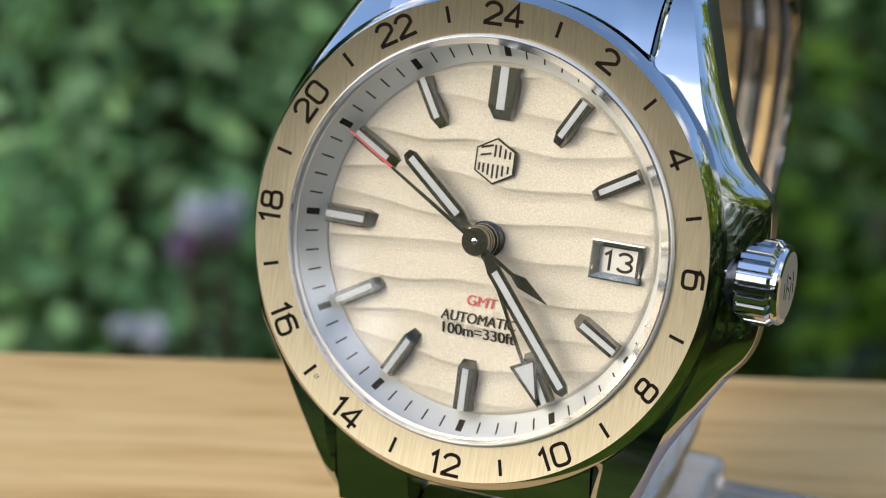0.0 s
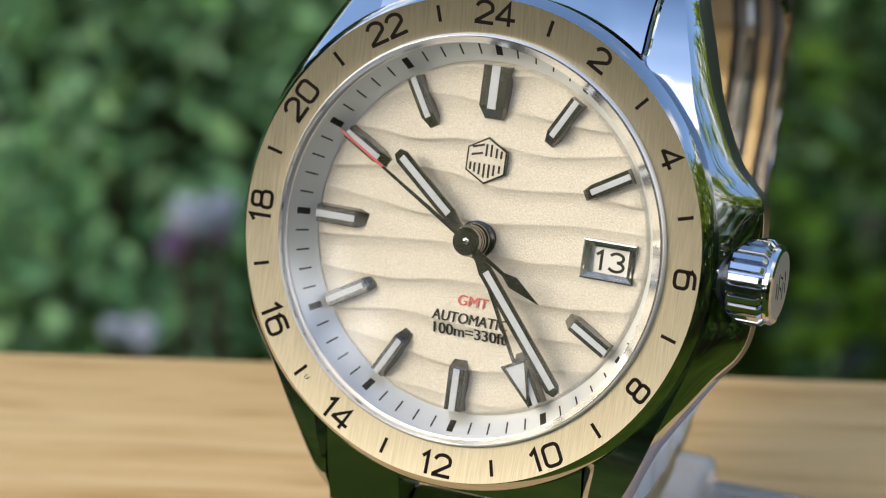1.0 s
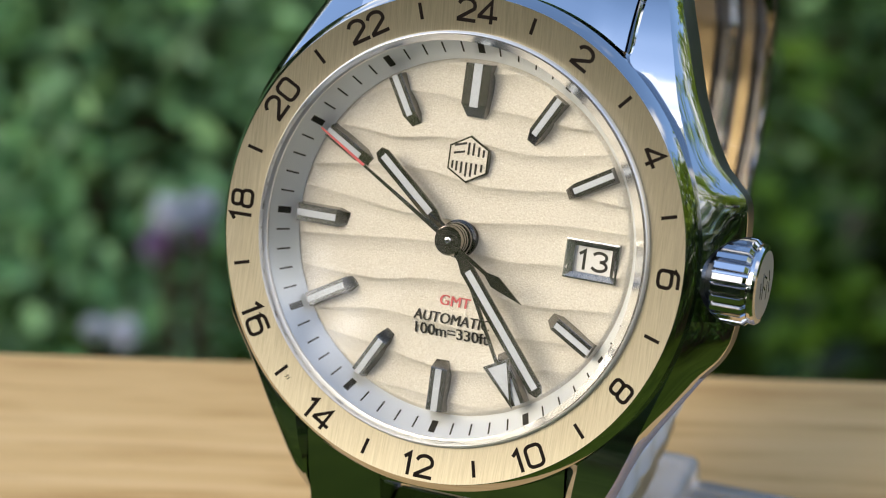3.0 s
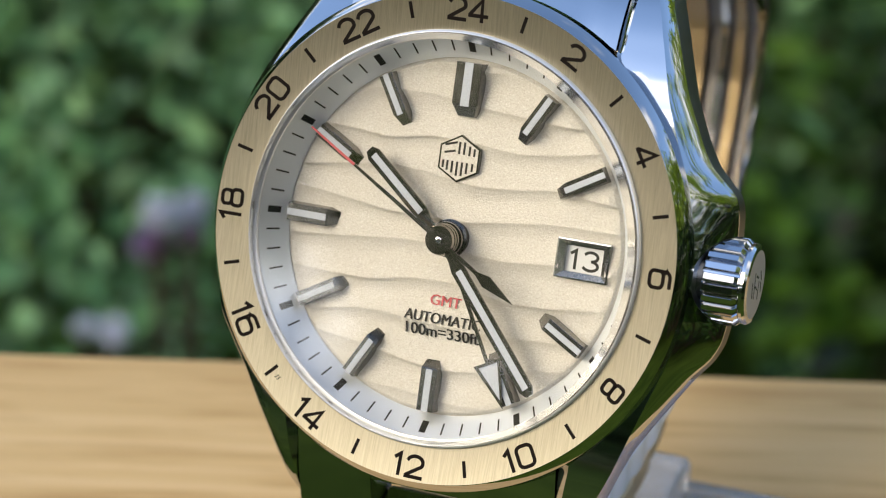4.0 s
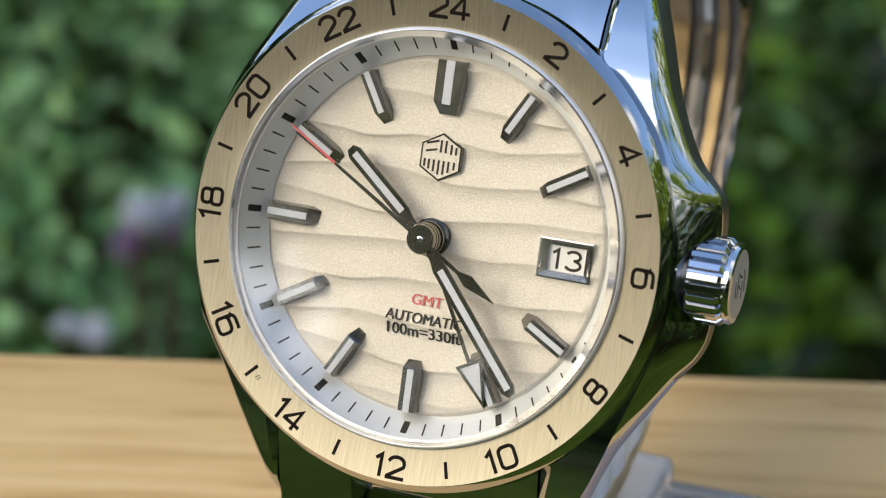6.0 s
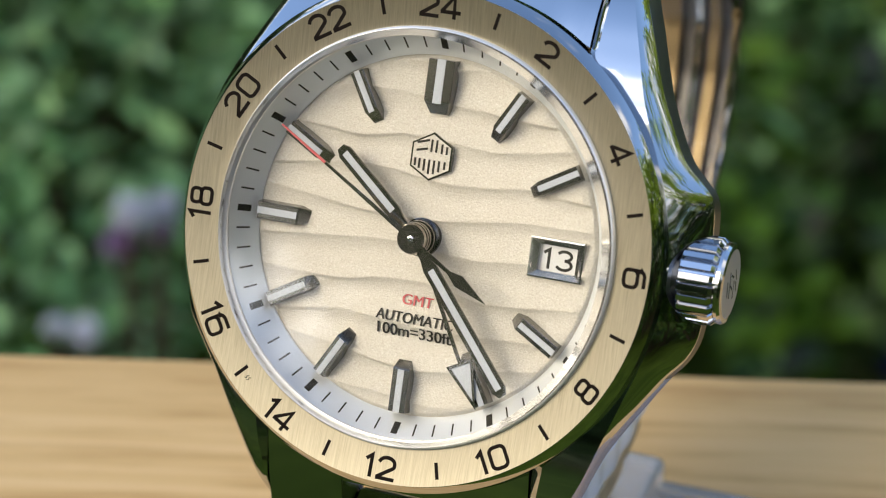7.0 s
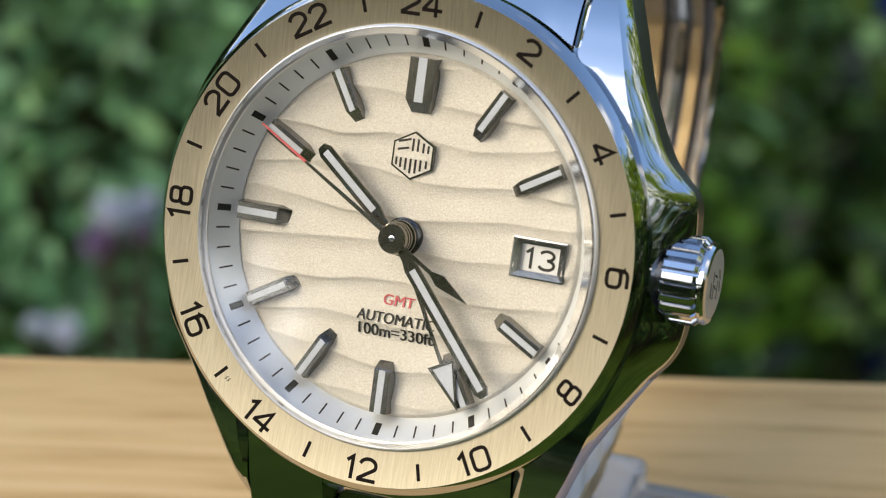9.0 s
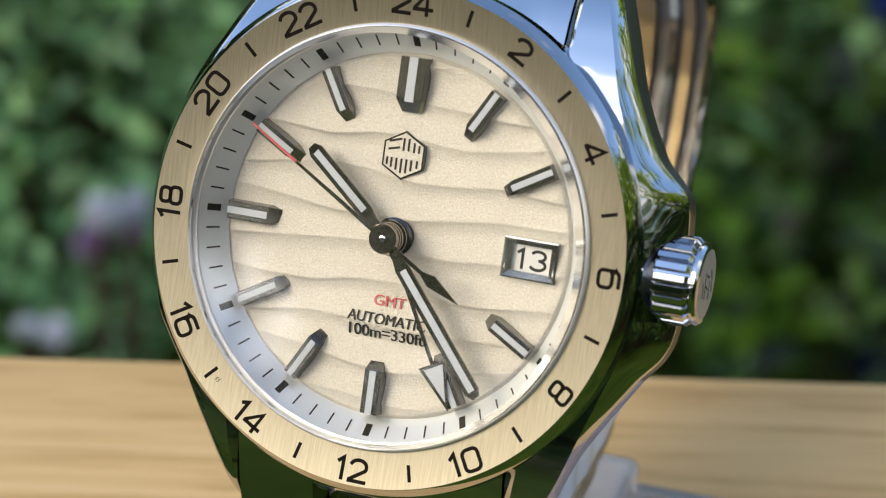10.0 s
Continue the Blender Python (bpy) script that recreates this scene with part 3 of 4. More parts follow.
def make_index(width, lume_w, slope, name="hour_index"):
    """An applied faceted baton along +y, from r 9.4 to 13.6."""
    w, h = width / 2, 0.98
    bm = bmesh.new()
    t = w - 0.1
    low = [bm.verts.new(p) for p in ((-w, 13.62, 0), (-w, 10.2, 0), (-w * 0.66, 9.42, 0), (w * 0.66, 9.42, 0), (w, 10.2, 0), (w, 13.62, 0))]
    y_in = 10.2 if slope < 0.1 else 10.42
    top = [bm.verts.new(p) for p in ((-t, 13.58, h), (-t, y_in, h), (-w * 0.6, 9.45, h * slope), (w * 0.6, 9.45, h * slope), (t, y_in, h), (t, 13.58, h))]
    for i in range(6):
        j = (i + 1) % 6
        bm.faces.new((low[i], low[j], top[j], top[i]))
    bm.faces.new((top[0], top[1], top[4], top[5]))
    bm.faces.new((top[1], top[2], top[3], top[4]))
    bm.faces.new(low)
    bevel = [e for e in bm.edges if e.verts[0].co.z > 0.1 and e.verts[1].co.z > 0.1]
    bmesh.ops.bevel(bm, geom=bevel, offset=0.04, segments=1, affect="EDGES")
    body = finish(name, bm, INDEX, 10)
    bm = bmesh.new()
    block((lume_w, 3.35, 0.1), (0, 11.93, h), bm=bm)
    return body, finish("lume", bm, LUME, 0)


for hours, width, lume_w, slope in (((12,), 2.3, 0.68, 0.26), ((6, 9), 1.55, 0.52, 0.04), ((1, 2, 10, 11), 1.27, 0.45, 0.26), ((4, 5, 7, 8), 1.27, 0.45, 0.04)):
    body, strip = make_index(width, lume_w, slope)
    for h in hours:
        ob = part("hour_index", body, None, watch, "faceted steel hour marker with pale lume strip", at(0, 0, DIAL_Z - 0.02, 0, 0, -30 * h))
        part("lume", strip, None, ob)


def make_pointers():
    def flat(outline, z0, z1, inset=0.0):
        bm = bmesh.new()
        prism(bm, outline, z0, z1, inset)
        return bm

    def baton(length, w):
        return [(-0.3, 0.6), (-0.34, 1.7), (-w, 2.55), (-w, length - 0.55), (-w * 0.5, length), (w * 0.5, length), (w, length - 0.55), (w, 2.55), (0.34, 1.7), (0.3, 0.6)]

    def disc(r, n=28):
        return [(r * math.sin(2 * math.pi * k / n), r * math.cos(2 * math.pi * k / n)) for k in range(n)]

    for name, deg, z, length, w, lw in (("hour_hand", 310.2, -1.25, 9.2, 0.6, 0.26), ("minute_hand", 140.4, -0.75, 13.7, 0.58, 0.26)):
        bm = flat(baton(length, w), 0, 0.2, 0.05)
        prism(bm, disc(1.25), 0.0, 0.18, 0.04)
        ob = part(name, bm, GUNMETAL, watch, "dark polished baton pointer with pale lume fill", at(0, 0, z + SINK, 0, 0, -deg), 15)
        part("lume", flat([(-lw, 2.75), (-lw, length - 0.6), (lw, length - 0.6), (lw, 2.75)], 0.15, 0.215), LUME, ob, smooth=0)
    bm = flat([(-0.16, 0.5), (-0.13, 10.1), (0.13, 10.1), (0.16, 0.5)], 0, 0.16, 0.02)
    ribbon(bm, [(-0.98, 10.1), (0.98, 10.1), (0.0, 13.45)], 0.24, 0, 0.17, True)
    prism(bm, disc(1.35), 0.0, 0.15, 0.04)
    ob = part("gmt_pointer", bm, GUNMETAL, watch, "slim dark pointer with a white arrowhead", at(0, 0, -1.75 + SINK, 0, 0, -152.2), 15)
    part("lume", flat([(-0.8, 10.2), (0.0, 13.0), (0.8, 10.2)], 0.02, 0.12), LUME, ob, smooth=0)
    outline = [(-0.17, 0.5), (-0.1, 9.0), (0.1, 9.0), (0.17, 0.5)]
    bm = flat(outline, 0, 0.14, 0.01)
    prism(bm, [(0.16, -0.5), (0.15, -3.9), (0.5, -4.9), (0.03, -7.6), (-0.5, -4.9), (-0.15, -3.9), (-0.16, -0.5)][::-1], 0.0, 0.14, 0.02)
    prism(bm, disc(1.2, 36), -0.1, 0.17, 0.1)
    ob = part("seconds_pointer", bm, GUNMETAL, watch, "thin dark seconds pointer with red tip and lance counterweight", at(0, 0, -0.3 + SINK, 0, 0, -301), 15)
    part("red_tip", flat([(-0.1, 9.0), (-0.06, 13.6), (0.06, 13.6), (0.1, 9.0)], 0.0, 0.14), RED, ob, "red tip", smooth=0)
    part("pin", revolve([(0.28, 0.1), (0.26, 0.24), (0.14, 0.26), (0.12, 0.18), (0.01, 0.18)], 24), POLISHED, ob, "bright polished pin")
    part("pointer_stack", revolve([(1.5, -2.9), (1.5, -2.3), (1.3, -2.2), (1.3, -1.9), (1.0, -1.9), (1.0, -1.5), (1.15, -1.5), (1.15, -1.3), (0.9, -1.3), (0.9, -0.9), (1.05, -0.85), (1.05, -0.6), (0.8, -0.6), (0.8, -0.35), (0.01, -0.35)], 40), STACK, watch, "black stepped tubes carrying the pointers", at(0, 0, SINK), 20)


make_pointers()


def make_crown():
    bm = bmesh.new()
    ribs, n = 24, 24 * 12
    prof = [(19.2, 2.2, 0), (20.05, 2.3, 0), (20.1, 2.9, 0.2), (20.3, 3.3, 1), (22.6, 3.3, 1), (22.92, 2.98, 0.5), (22.96, 2.85, 0), (23.02, 3.06, 0), (23.28, 3.1, 0), (23.5, 2.95, 0), (23.58, 2.6, 0), (23.64, 1.3, 0), (23.66, 0.02, 0)]
    rings = []
    for k in range(n):
        a = 2 * math.pi * k / n
        u = ((a * ribs / (2 * math.pi)) % 1.0) * 2 - 1
        dip = 3.22 * (1 - math.cos(math.pi / ribs * 0.6) / math.cos(math.pi / ribs * u)) if abs(u) < 0.6 else 0.55 * min(1.0, (abs(u) - 0.6) / 0.16) + 0.015
        rings.append([bm.verts.new((x, (r - dip * g) * math.cos(a), (r - dip * g) * math.sin(a))) for x, r, g in prof])
    for k in range(n):
        p, q = rings[k], rings[(k + 1) % n]
        for i in range(len(prof) - 1):
            bm.faces.new((p[i], p[i + 1], q[i + 1], q[i]))
    for f in bm.faces:
        f.material_index = int(all(v.co.x > 23.52 for v in f.verts))
    c = part("crown", bm, [CROWN, SATIN_PALE], watch, "fluted polished steel winding crown", at(0, CROWN_Y, CROWN_Z), 8)
    bm = bmesh.new()
    for pts in ([(-0.9, 1.2), (0.2, 1.5)], [(-1.0, 0.6), (0.9, 0.9)], [(-0.4, -0.1), (-0.1, 0.5)], [(0.5, -0.2), (0.7, 0.5)], [(-1.1, -0.6), (0.2, -0.5)], [(0.3, -1.2), (1.0, -0.7)], [(-0.6, -1.4), (0.1, -1.1)]):
        ribbon(bm, pts, 0.16, 0.0, 0.03)
    part("crown_mark", bm, POLISHED, c, m=at(23.64, 0, 0, 90, 0, 90), smooth=0)


make_crown()

# ---------------------------------------------------------------- bracelet
LOOP = [(17.0, -3.6), (20.5, -4.2), (24.0, -6.4), (27.0, -10.5), (29.0, -17), (30.0, -26), (30.2, -36), (29.2, -46), (26.5, -53.5), (21.5, -57.8), (14, -59.2), (6, -58.6), (-2, -56.2), (-10, -51.5), (-17, -45), (-22.5, -37),
        (-26, -28), (-27.3, -20), (-26.6, -14), (-24.6, -9.6), (-21.2, -6.6), (-17.0, -5.2)]


def loop_points(step):
    """Even steps along the bracelet's line: (y, z, angle)."""
    P = np.array(LOOP)
    for _ in range(3):
        Q = np.empty((2 * len(P) - 1, 2))
        Q[::2], Q[1::2] = P, (P[:-1] + P[1:]) / 2
        Q[1:-1] = (Q[:-2] + 2 * Q[1:-1] + Q[2:]) / 4
        P = Q
    d = np.concatenate([[0], np.cumsum(np.hypot(*np.diff(P, axis=0).T))])
    n = int(round(d[-1] / step))
    s = np.linspace(0, d[-1], n + 1)
    mid = (s[:-1] + s[1:]) / 2
    y, z = np.interp(mid, d, P[:, 0]), np.interp(mid, d, P[:, 1])
    y1, z1 = np.interp(mid + 0.5, d, P[:, 0]), np.interp(mid + 0.5, d, P[:, 1])
    return [(a, b, math.degrees(math.atan2(z_ - b, y_ - a))) for a, b, y_, z_ in zip(y, z, y1, z1)], d[-1] / n


def make_end_links():
    for s in (1, -1):
        bm = bmesh.new()
        rows = []
        for x in sorted([*np.linspace(-10.92, 10.92, 44), -4.62, -4.58, 4.58, 4.62]):
            y0 = math.sqrt(19.3 ** 2 - x * x)
            y0 = max(y0, 16.0)
            y1 = max(y0 + 1.0, 20.4 if abs(x) < 4.6 else 22.3 if s > 0 else 23.6)
            drop = 0.15 if abs(x) < 4.6 else 0.0
            steps = [y0 + (y1 - y0) * u for u in (0, 0.2, 0.4, 0.6, 0.8, 0.96)]
            if s < 0:
                drop += 0.35
                steps = [y0, y0 + 0.08, y0 + 0.25, y0 + 0.5, y0 + (y1 - y0) * 0.6, y0 + (y1 - y0) * 0.96]
            fall = (0.7, 0.35, 0.12, 0.0, 0.0, 0.0) if s < 0 else (0.0,) * 6
            row = [(y0, -6.5)] + [(y, -f + (interp(y, TOPZ) if s > 0 else -2.3 - 0.2 * (y - 15.5) - 0.02 * (y - 15.5) ** 2) - drop) for y, f in zip(steps, fall)] + [(y1, -4.4 - drop if s > 0 else -5.2 - drop), (y1, -9.0)]
            rows.append([bm.verts.new((x, s * y, z)) for y, z in row])
        for p, q in zip(rows, rows[1:]):
            for i in range(len(p) - 1):
                bm.faces.new((p[i], p[i + 1], q[i + 1], q[i]))
            bm.faces.new((p[-1], p[0], q[0], q[-1]))
        bm.faces.new(rows[0])
        bm.faces.new(rows[-1])
        part("end_link", bm, POLISHED, watch, "polished steel end link between the lugs", smooth=24)


make_end_links()


def make_bracelet():
    pts, step = loop_points(5.6)
    L = step - 0.25

    def link(w):
        bm = bmesh.new()
        seg = 8
        ring = []
        for k in range(seg + 1):
            u = k / seg * 2 - 1
            ring.append((u * L / 2, 1.5 - 0.35 * u * u))
        prof = ring + [(L / 2, -1.0), (L / 2 - 0.4, -1.4), (-L / 2 + 0.4, -1.4), (-L / 2, -1.0)]
        ends = [[bm.verts.new((x, y, z)) for y, z in prof] for x in (-w / 2, -w / 2 + 0.2, w / 2 - 0.2, w / 2)]
        for v in ends[0] + ends[3]:
            v.co.y *= 0.95
            v.co.z *= 0.92
        for p, q in zip(ends, ends[1:]):
            for i in range(len(p)):
                j = (i + 1) % len(p)
                bm.faces.new((p[i], p[j], q[j], q[i]))
        bm.faces.new(ends[0])
        bm.faces.new(ends[-1])
        return bm

    n = len(pts)
    cache = {}
    for i, (y, z, a) in enumerate(pts):
        if i == 0 or i == n - 1:
            continue
        back = 1 - abs(2 * i / (n - 1) - 1)
        full = round(20.6 - 3.6 * min(1, back * 1.6), 1)
        if 0.36 < i / n < 0.62:
            continue
        if full not in cache:
            w = full / 3.7
            cache[full] = (finish("center_link", link(full - 2 * w - 0.3), POLISHED, 24), finish("outer_link", link(w), BRUSHED, 24), w)
        mid, outer, w = cache[full]
        m = at(0, y, z, a, 0, 0)
        part("center_link", mid, None, watch, m=m)
        for s in (-1, 1):
            part("outer_link", outer, None, watch, m=m @ at(s * (full / 2 - w / 2), 0, 0))
    # folding clasp, closed, at the back of the loop
    prof = [(y, z) for i, (y, z, a) in enumerate(pts) if 0.34 < i / n < 0.64]
    P = np.array(prof)
    d = np.concatenate([[0], np.cumsum(np.hypot(*np.diff(P, axis=0).T))])
    fine = np.linspace(0, d[-1], 40)
    py, pz = np.interp(fine, d, P[:, 0]), np.interp(fine, d, P[:, 1])

    def strip(x0, x1, off, thick, s0, s1):
        bm = bmesh.new()
        rows = []
        ids = [k for k in range(40) if s0 <= k / 39 <= s1]
        for k in ids:
            k0, k1 = max(0, k - 1), min(39, k + 1)
            t = Vector((py[k1] - py[k0], pz[k1] - pz[k0])).normalized()
            nrm = Vector((-t.y, t.x))
            if nrm.dot(Vector((0 - py[k], -29 - pz[k]))) < 0:
                nrm = -nrm
            a = Vector((py[k], pz[k])) + nrm * off
            b = a + nrm * thick
            rows.append([bm.verts.new(v) for v in ((x0, a.x, a.y), (x0, b.x, b.y), (x1, b.x, b.y), (x1, a.x, a.y))])
        for p, q in zip(rows, rows[1:]):
            for i in range(4):
                j = (i + 1) % 4
                bm.faces.new((p[i], p[j], q[j], q[i]))
        bm.faces.new(rows[0])
        bm.faces.new(rows[-1])
        return bm

    clasp = part("clasp", strip(-9.3, 9.3, -1.2, 1.4, 0, 1), CLASP_DARK, watch, "steel folding clasp, closed, at the back of the bracelet")
    for s in (-1, 1):
        part("clasp_wall", strip(s * 7.3 - 0.52, s * 7.3 + 0.52, 0.19, 0.8, 0, 1), CLASP, clasp)
        part("clasp_rail", strip(s * 5.7 - 0.4, s * 5.7 + 0.4, 0.3, 0.6, 0.0, 0.5), FRAME, clasp, "pale narrow blade rail")
    part("clasp_blade", strip(-3.9, 3.9, 0.4, 0.7, 0.0, 0.75), CLASP, clasp, "brushed folding blade")


make_bracelet()


# ---------------------------------------------------------------- clear stand
def make_stand():
    turn = pose(0, 0, 0, 0, 0, -21)
    st = new("acrylic_watch_stand")
    st.matrix_world = turn
    tagged(st, "clear acrylic display stand on the wooden plank, holding the watch", "stand")
    part("base_plate", block((46, 32, 3.0), (14, 24, 1.5), 0.4), ACRYLIC, st, "clear acrylic base plate")
    part("riser", block((22.6, 34, 3.9), (0, 21.5, 4.9), 1.4, 4), ACRYLIC, st, "clear rounded riser block")
    pts, step = loop_points(0.7)
    pick = [(y, z, a) for i, (y, z, a) in enumerate(pts) if 0.33 < i / len(pts) < 0.88]
    m = turn.inverted() @ WATCH
    bm = bmesh.new()
    rows = []
    for y, z, a in pick:
        nrm = Vector((-math.sin(radians(a)), math.cos(radians(a))))
        if nrm.dot(Vector((0 - y, -29 - z))) < 0:
            nrm = -nrm
        a0, b0 = Vector((y, z)) + nrm * 3.6, Vector((y, z)) + nrm * 6.2
        q = []
        edge = 10.1 + 0.1 * math.sin(len(rows) * 0.7 * 2 * math.pi / 5.2)
        for x, c in ((-edge, a0), (-edge, b0), (edge, b0), (edge, a0)):
            v = m @ Vector((x * MM, c.x * MM, c.y * MM))
            q.append(bm.verts.new(v / MM))
        rows.append(q)
    for p, q in zip(rows, rows[1:]):
        for i in range(4):
            j = (i + 1) % 4
            # the low part of the cuff has a pale sky reflection put into its colour
            bm.faces.new((p[i], p[j], q[j], q[i])).material_index = int(p[0].co.z < 20)
    bm.faces.new(rows[0])
    bm.faces.new(rows[-1])
    part("cuff", bm, [CLEAR, SKY_TINTED], st, "clear curved cuff inside the bracelet", smooth=60)
    part("post", block((16, 5, 14), (0, 22, 11), 0.8), ACRYLIC, st, "clear post under the cuff")
    for ch in st.children:
        ch.visible_shadow = False


make_stand()


# ---------------------------------------------------------------- planting
def leaf_cloud(rng, centres, size, aspect=0.5, droop=0.5):
    """Many small folded leaves at the given places, as one mesh."""
    n = len(centres)
    size = size * rng.uniform(0.6, 1.3, n)
    az, tilt, roll = rng.uniform(0, 2 * np.pi, n), rng.normal(0.25, droop, n), rng.normal(0, 0.5, n)
    u = np.stack([np.cos(az) * np.cos(tilt), np.sin(az) * np.cos(tilt), np.sin(tilt)], 1)
    v = np.stack([-np.sin(az), np.cos(az), np.zeros(n)], 1)
    w = np.cross(u, v)
    v = v * np.cos(roll)[:, None] + w * np.sin(roll)[:, None]
    w = np.cross(u, v)
    shape = [(0, 0, 0), (0.35, 0.5, 0.1), (0.75, 0.36, 0.04), (1.0, 0, -0.08), (0.75, -0.36, 0.04), (0.35, -0.5, 0.1), (0.5, 0, -0.02)]
    verts = np.concatenate([centres[:, None] + size[:, None, None] * (a * u + b * aspect * v + c * w)[:, None] for a, b, c in shape], 1).reshape(-1, 3)
    faces = []
    for k in range(n):
        o = 7 * k
        faces += [(o, o + 1, o + 6), (o + 1, o + 2, o + 3, o + 6), (o + 6, o + 3, o + 4, o + 5), (o, o + 6, o + 5)]
    return verts, faces


def cloud_mesh(name, verts, faces, mat):
    me = bpy.data.meshes.new(name)
    me.from_pydata(verts.tolist(), [], faces)
    me.materials.append(mat)
    me.shade_smooth()
    return me


def stems(rng, roots, tips, r):
    bm = bmesh.new()
    for a, b in zip(roots, tips):
        a, b = Vector(a), Vector(b)
        side = (b - a).orthogonal().normalized()
        up = (b - a).normalized().cross(side)
        mid = (a + b) / 2 + side * rng.uniform(-0.03, 0.03)
        rings = []
        for p, k in ((a, 1.0), (mid, 0.75), (b, 0.35)):
            rings.append([bm.verts.new(p + (side * math.cos(t) + up * math.sin(t)) * r * k) for t in (0, 1.256, 2.513, 3.77, 5.027)])
        for p, q in zip(rings, rings[1:]):
            for i in range(5):
                bm.faces.new((p[i], p[(i + 1) % 5], q[(i + 1) % 5], q[i]))
    return bm


def make_shrub(seed, x, y, rx, ry, height, count, size, mat, label):
    rng = np.random.default_rng(seed)
    sh = new("shrub")
    sh.location = (x, y, -0.75)
    tagged(sh, label, "shrub", "shrubs behind the plank")
    k = max(12, int(rx * ry * 140))
    ca, cr = rng.uniform(0, 2 * np.pi, k), np.sqrt(rng.uniform(0, 1, k))
    clumps = np.stack([rx * cr * np.cos(ca), ry * cr * np.sin(ca), height * (0.55 + 0.45 * rng.uniform(0, 1, k)) * np.sqrt(np.maximum(0.15, 1 - 0.75 * cr ** 2))], 1)
    pick = rng.integers(0, k, count)
    off = rng.normal(0, 1, (count, 3)) * np.array([0.085, 0.085, 0.065])
    c = clumps[pick] + off
    c[:, 2] = np.maximum(c[:, 2], 0.02)
    v, f = leaf_cloud(rng, c, size)
    ob = part("leaves", cloud_mesh("leaves", v, f, mat), None, sh)
    tagged(ob, kind="stuff")
    roots = [(p[0] * 0.35, p[1] * 0.35, 0.0) for p in clumps]
    part("stem", stems(rng, roots, [tuple(p) for p in clumps], 0.008), BARK, sh, scale=1)
    return sh


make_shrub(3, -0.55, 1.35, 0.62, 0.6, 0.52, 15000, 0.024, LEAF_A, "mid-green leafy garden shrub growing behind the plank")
make_shrub(14, 0.72, 1.3, 0.6, 0.55, 0.48, 8000, 0.034, LEAF_B, "dark glossy shrub with sunlit yellow-green patches in its leaf colour")
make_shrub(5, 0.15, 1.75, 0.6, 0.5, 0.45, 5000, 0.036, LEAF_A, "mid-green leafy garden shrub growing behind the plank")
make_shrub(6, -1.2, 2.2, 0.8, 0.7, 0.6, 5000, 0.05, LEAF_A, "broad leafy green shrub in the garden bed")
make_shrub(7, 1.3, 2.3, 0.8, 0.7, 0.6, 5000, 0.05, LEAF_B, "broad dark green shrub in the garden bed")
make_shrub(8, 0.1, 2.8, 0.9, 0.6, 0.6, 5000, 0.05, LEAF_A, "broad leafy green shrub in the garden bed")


# Unseen hedge plants added at the sides so the polished steel reflects dark.
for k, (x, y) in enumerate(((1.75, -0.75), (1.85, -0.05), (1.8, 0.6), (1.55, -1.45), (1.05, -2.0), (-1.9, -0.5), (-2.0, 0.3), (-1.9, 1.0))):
    make_shrub(9 + k, x, y, 0.6, 0.55, 1.2, 3800, 0.06, LEAF_B, "dense dark green hedge plant added out of view to darken reflections")


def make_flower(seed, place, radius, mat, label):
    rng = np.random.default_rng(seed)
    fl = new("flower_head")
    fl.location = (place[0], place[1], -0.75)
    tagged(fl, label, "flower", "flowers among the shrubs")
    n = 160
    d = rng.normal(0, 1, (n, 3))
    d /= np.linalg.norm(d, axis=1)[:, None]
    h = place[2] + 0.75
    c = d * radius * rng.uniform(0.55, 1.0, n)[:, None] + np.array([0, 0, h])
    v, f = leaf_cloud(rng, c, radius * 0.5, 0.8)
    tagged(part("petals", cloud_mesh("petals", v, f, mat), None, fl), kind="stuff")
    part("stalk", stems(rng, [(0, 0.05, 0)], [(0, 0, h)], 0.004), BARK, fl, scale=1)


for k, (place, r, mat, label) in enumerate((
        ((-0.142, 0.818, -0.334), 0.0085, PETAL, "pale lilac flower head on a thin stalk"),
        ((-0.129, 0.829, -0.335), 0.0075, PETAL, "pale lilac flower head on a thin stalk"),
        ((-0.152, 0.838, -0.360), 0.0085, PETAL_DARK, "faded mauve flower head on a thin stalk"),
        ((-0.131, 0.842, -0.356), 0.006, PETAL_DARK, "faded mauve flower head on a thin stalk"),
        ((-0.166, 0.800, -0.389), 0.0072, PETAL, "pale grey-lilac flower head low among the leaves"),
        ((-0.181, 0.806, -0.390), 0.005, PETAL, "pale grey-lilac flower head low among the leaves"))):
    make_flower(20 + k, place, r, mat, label)


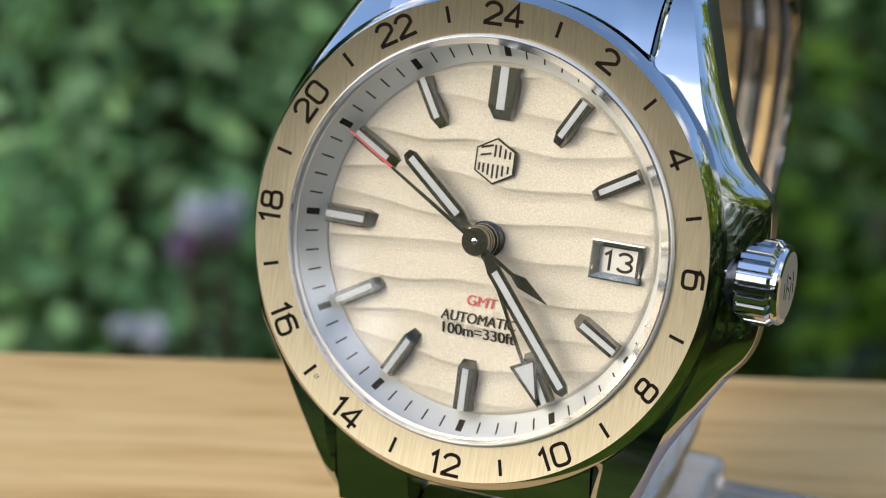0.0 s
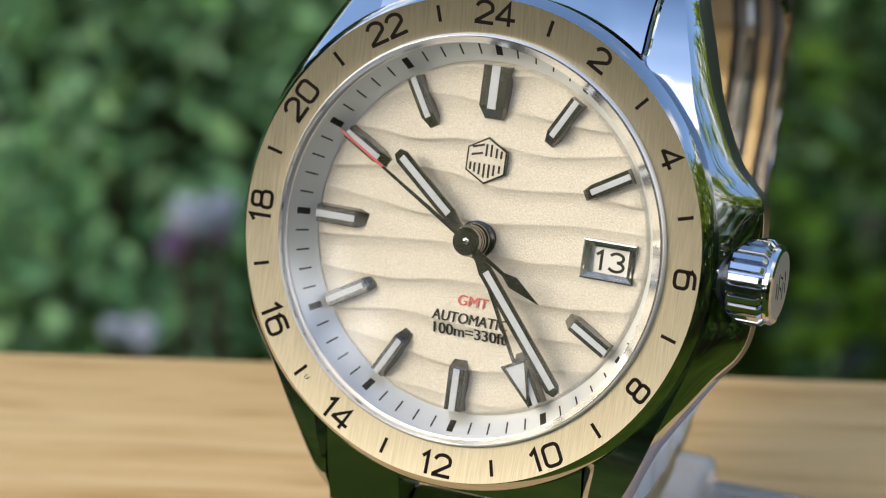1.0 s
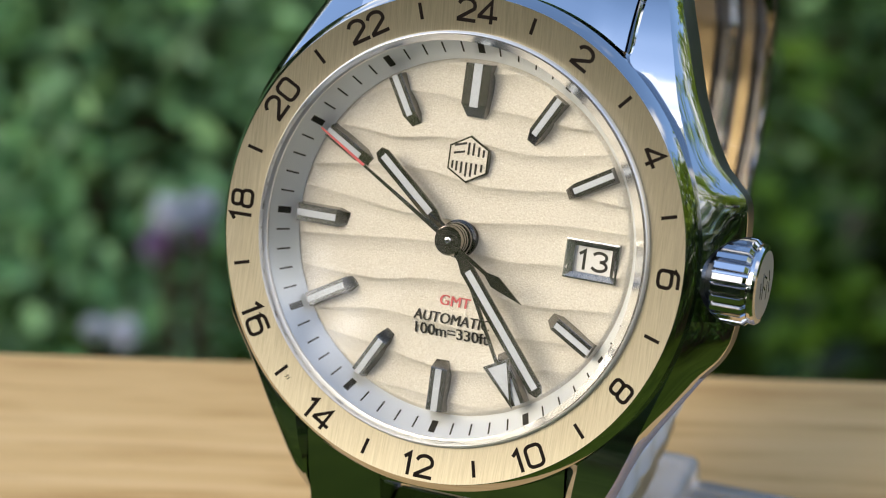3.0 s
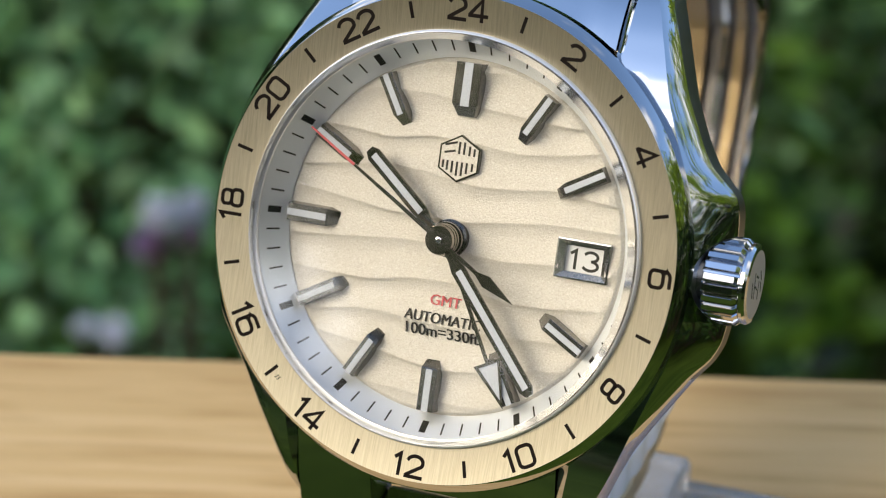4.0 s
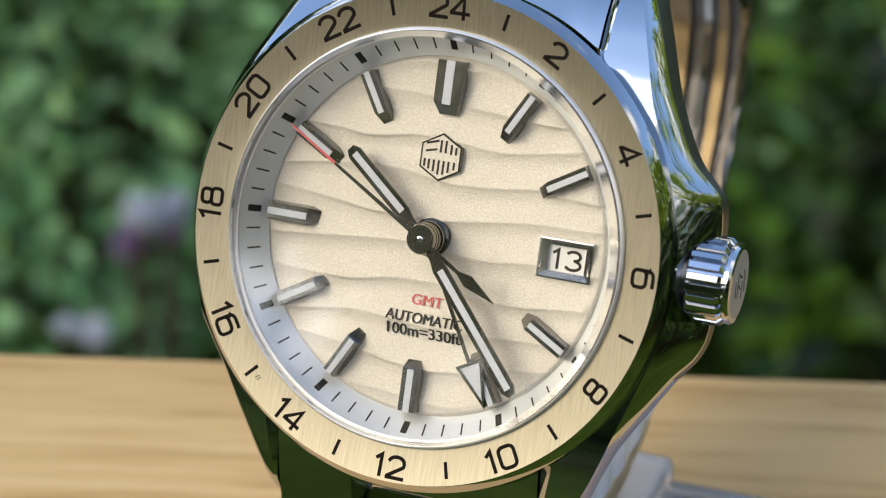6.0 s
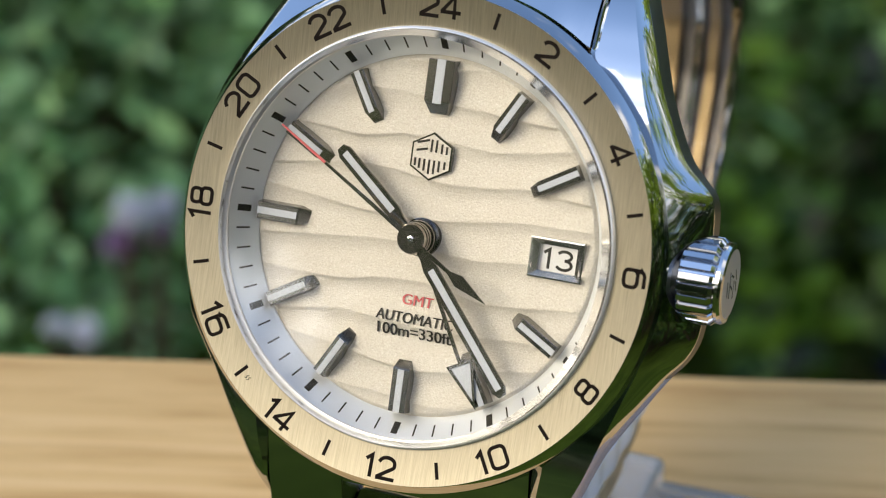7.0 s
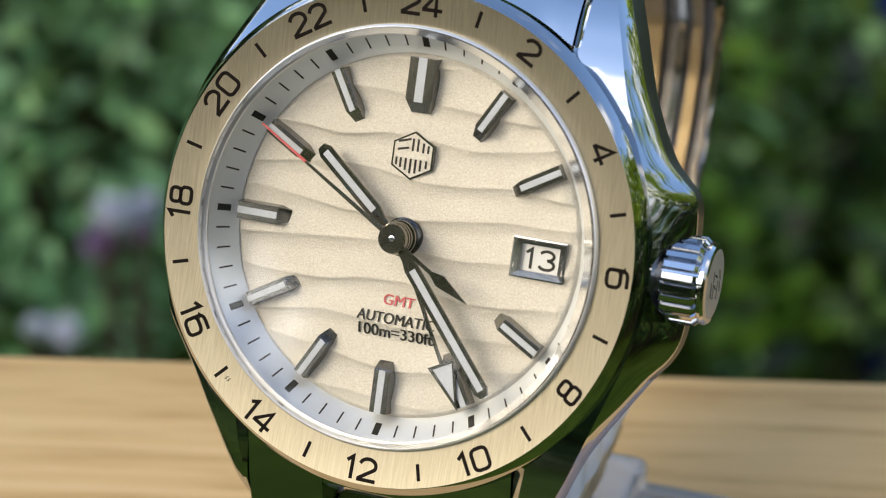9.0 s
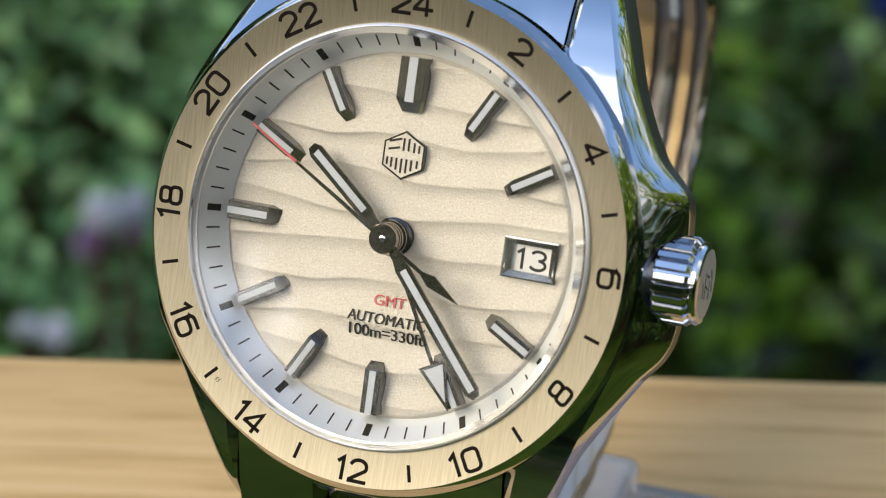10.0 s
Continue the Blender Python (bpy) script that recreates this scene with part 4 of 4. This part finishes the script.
def make_planter(x, y, top, r):
    """A tall glazed planter with rim and soil, standing in for an unidentified blue patch."""
    h = top + 0.75
    p = new("planter")
    p.location = (x, y, -0.75)
    tagged(p, "tall dark blue planter standing in for an unidentified blue patch", "planter")
    part("pot", revolve([(0.01, 0.0), (r * 0.7, 0.0), (r * 0.74, 0.01), (r * 0.96, h * 0.9), (r * 1.04, h * 0.92), (r * 1.06, h - 0.01), (r * 1.02, h), (r * 0.94, h), (r * 0.9, h * 0.93), (r * 0.86, h * 0.9)], 40), GLAZE, p, scale=1)
    part("soil", revolve([(r * 0.89, h * 0.91), (r * 0.5, h * 0.925), (0.01, h * 0.93)], 24), BARK, p, "dark potting soil", scale=1)


# Position, top and radius fit the blue patch in the camera's view.
make_planter(0.39, 1.3, -0.375, 0.065)


# ---------------------------------------------------------------- unseen trees added to shape reflections
def make_tree(seed, x, y, height, spread_, leaf, base=0.04):
    rng = np.random.default_rng(seed)
    t = new("tree")
    t.location = (x, y, -0.75)
    tagged(t, "leafy green tree added out of view, met only in reflections", "tree", "trees round the garden")
    k = 70
    d = rng.normal(0, 1, (k, 3))
    d /= np.linalg.norm(d, axis=1)[:, None]
    clumps = d * rng.uniform(0.45, 1.0, k)[:, None] * np.array([spread_, spread_, height * (1 - base) * 0.48]) + np.array([0, 0, height * (1 + base) * 0.48])
    c = clumps[rng.integers(0, k, 4200)] + rng.normal(0, 0.3, (4200, 3))
    c[:, 2] = np.maximum(c[:, 2], height * base)
    if base > 0.1:
        # sparse leaves added under the high crown to dim the reflected sky gap
        c[:200] = np.column_stack([rng.normal(0, spread_ * 0.55, 200), rng.normal(0, spread_ * 0.55, 200), rng.uniform(0.2, base, 200) * height])
    v, f = leaf_cloud(rng, c, 0.3, 0.6)
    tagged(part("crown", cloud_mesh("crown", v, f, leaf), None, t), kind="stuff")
    part("trunk", stems(rng, [(0, 0, 0)], [(0.1, 0, height * max(0.6, base + 0.1))], 0.14), BARK, t, scale=1)
    part("limbs", stems(rng, [(0.05, 0, height * max(0.3, base))] * 14, [tuple(p) for p in clumps[:14]], 0.05), BARK, t, scale=1)


# Heights, the raised crown and the shift decide what the watch reflects.
for k in range(18):
    a = 360 * (k + 0.3) / 18 - (4.7 if k == 12 else 0)
    r = 8.5 + 1.5 * math.sin(k * 2.4)
    # sunny trees take the leaf copy that has sunlight in its colour
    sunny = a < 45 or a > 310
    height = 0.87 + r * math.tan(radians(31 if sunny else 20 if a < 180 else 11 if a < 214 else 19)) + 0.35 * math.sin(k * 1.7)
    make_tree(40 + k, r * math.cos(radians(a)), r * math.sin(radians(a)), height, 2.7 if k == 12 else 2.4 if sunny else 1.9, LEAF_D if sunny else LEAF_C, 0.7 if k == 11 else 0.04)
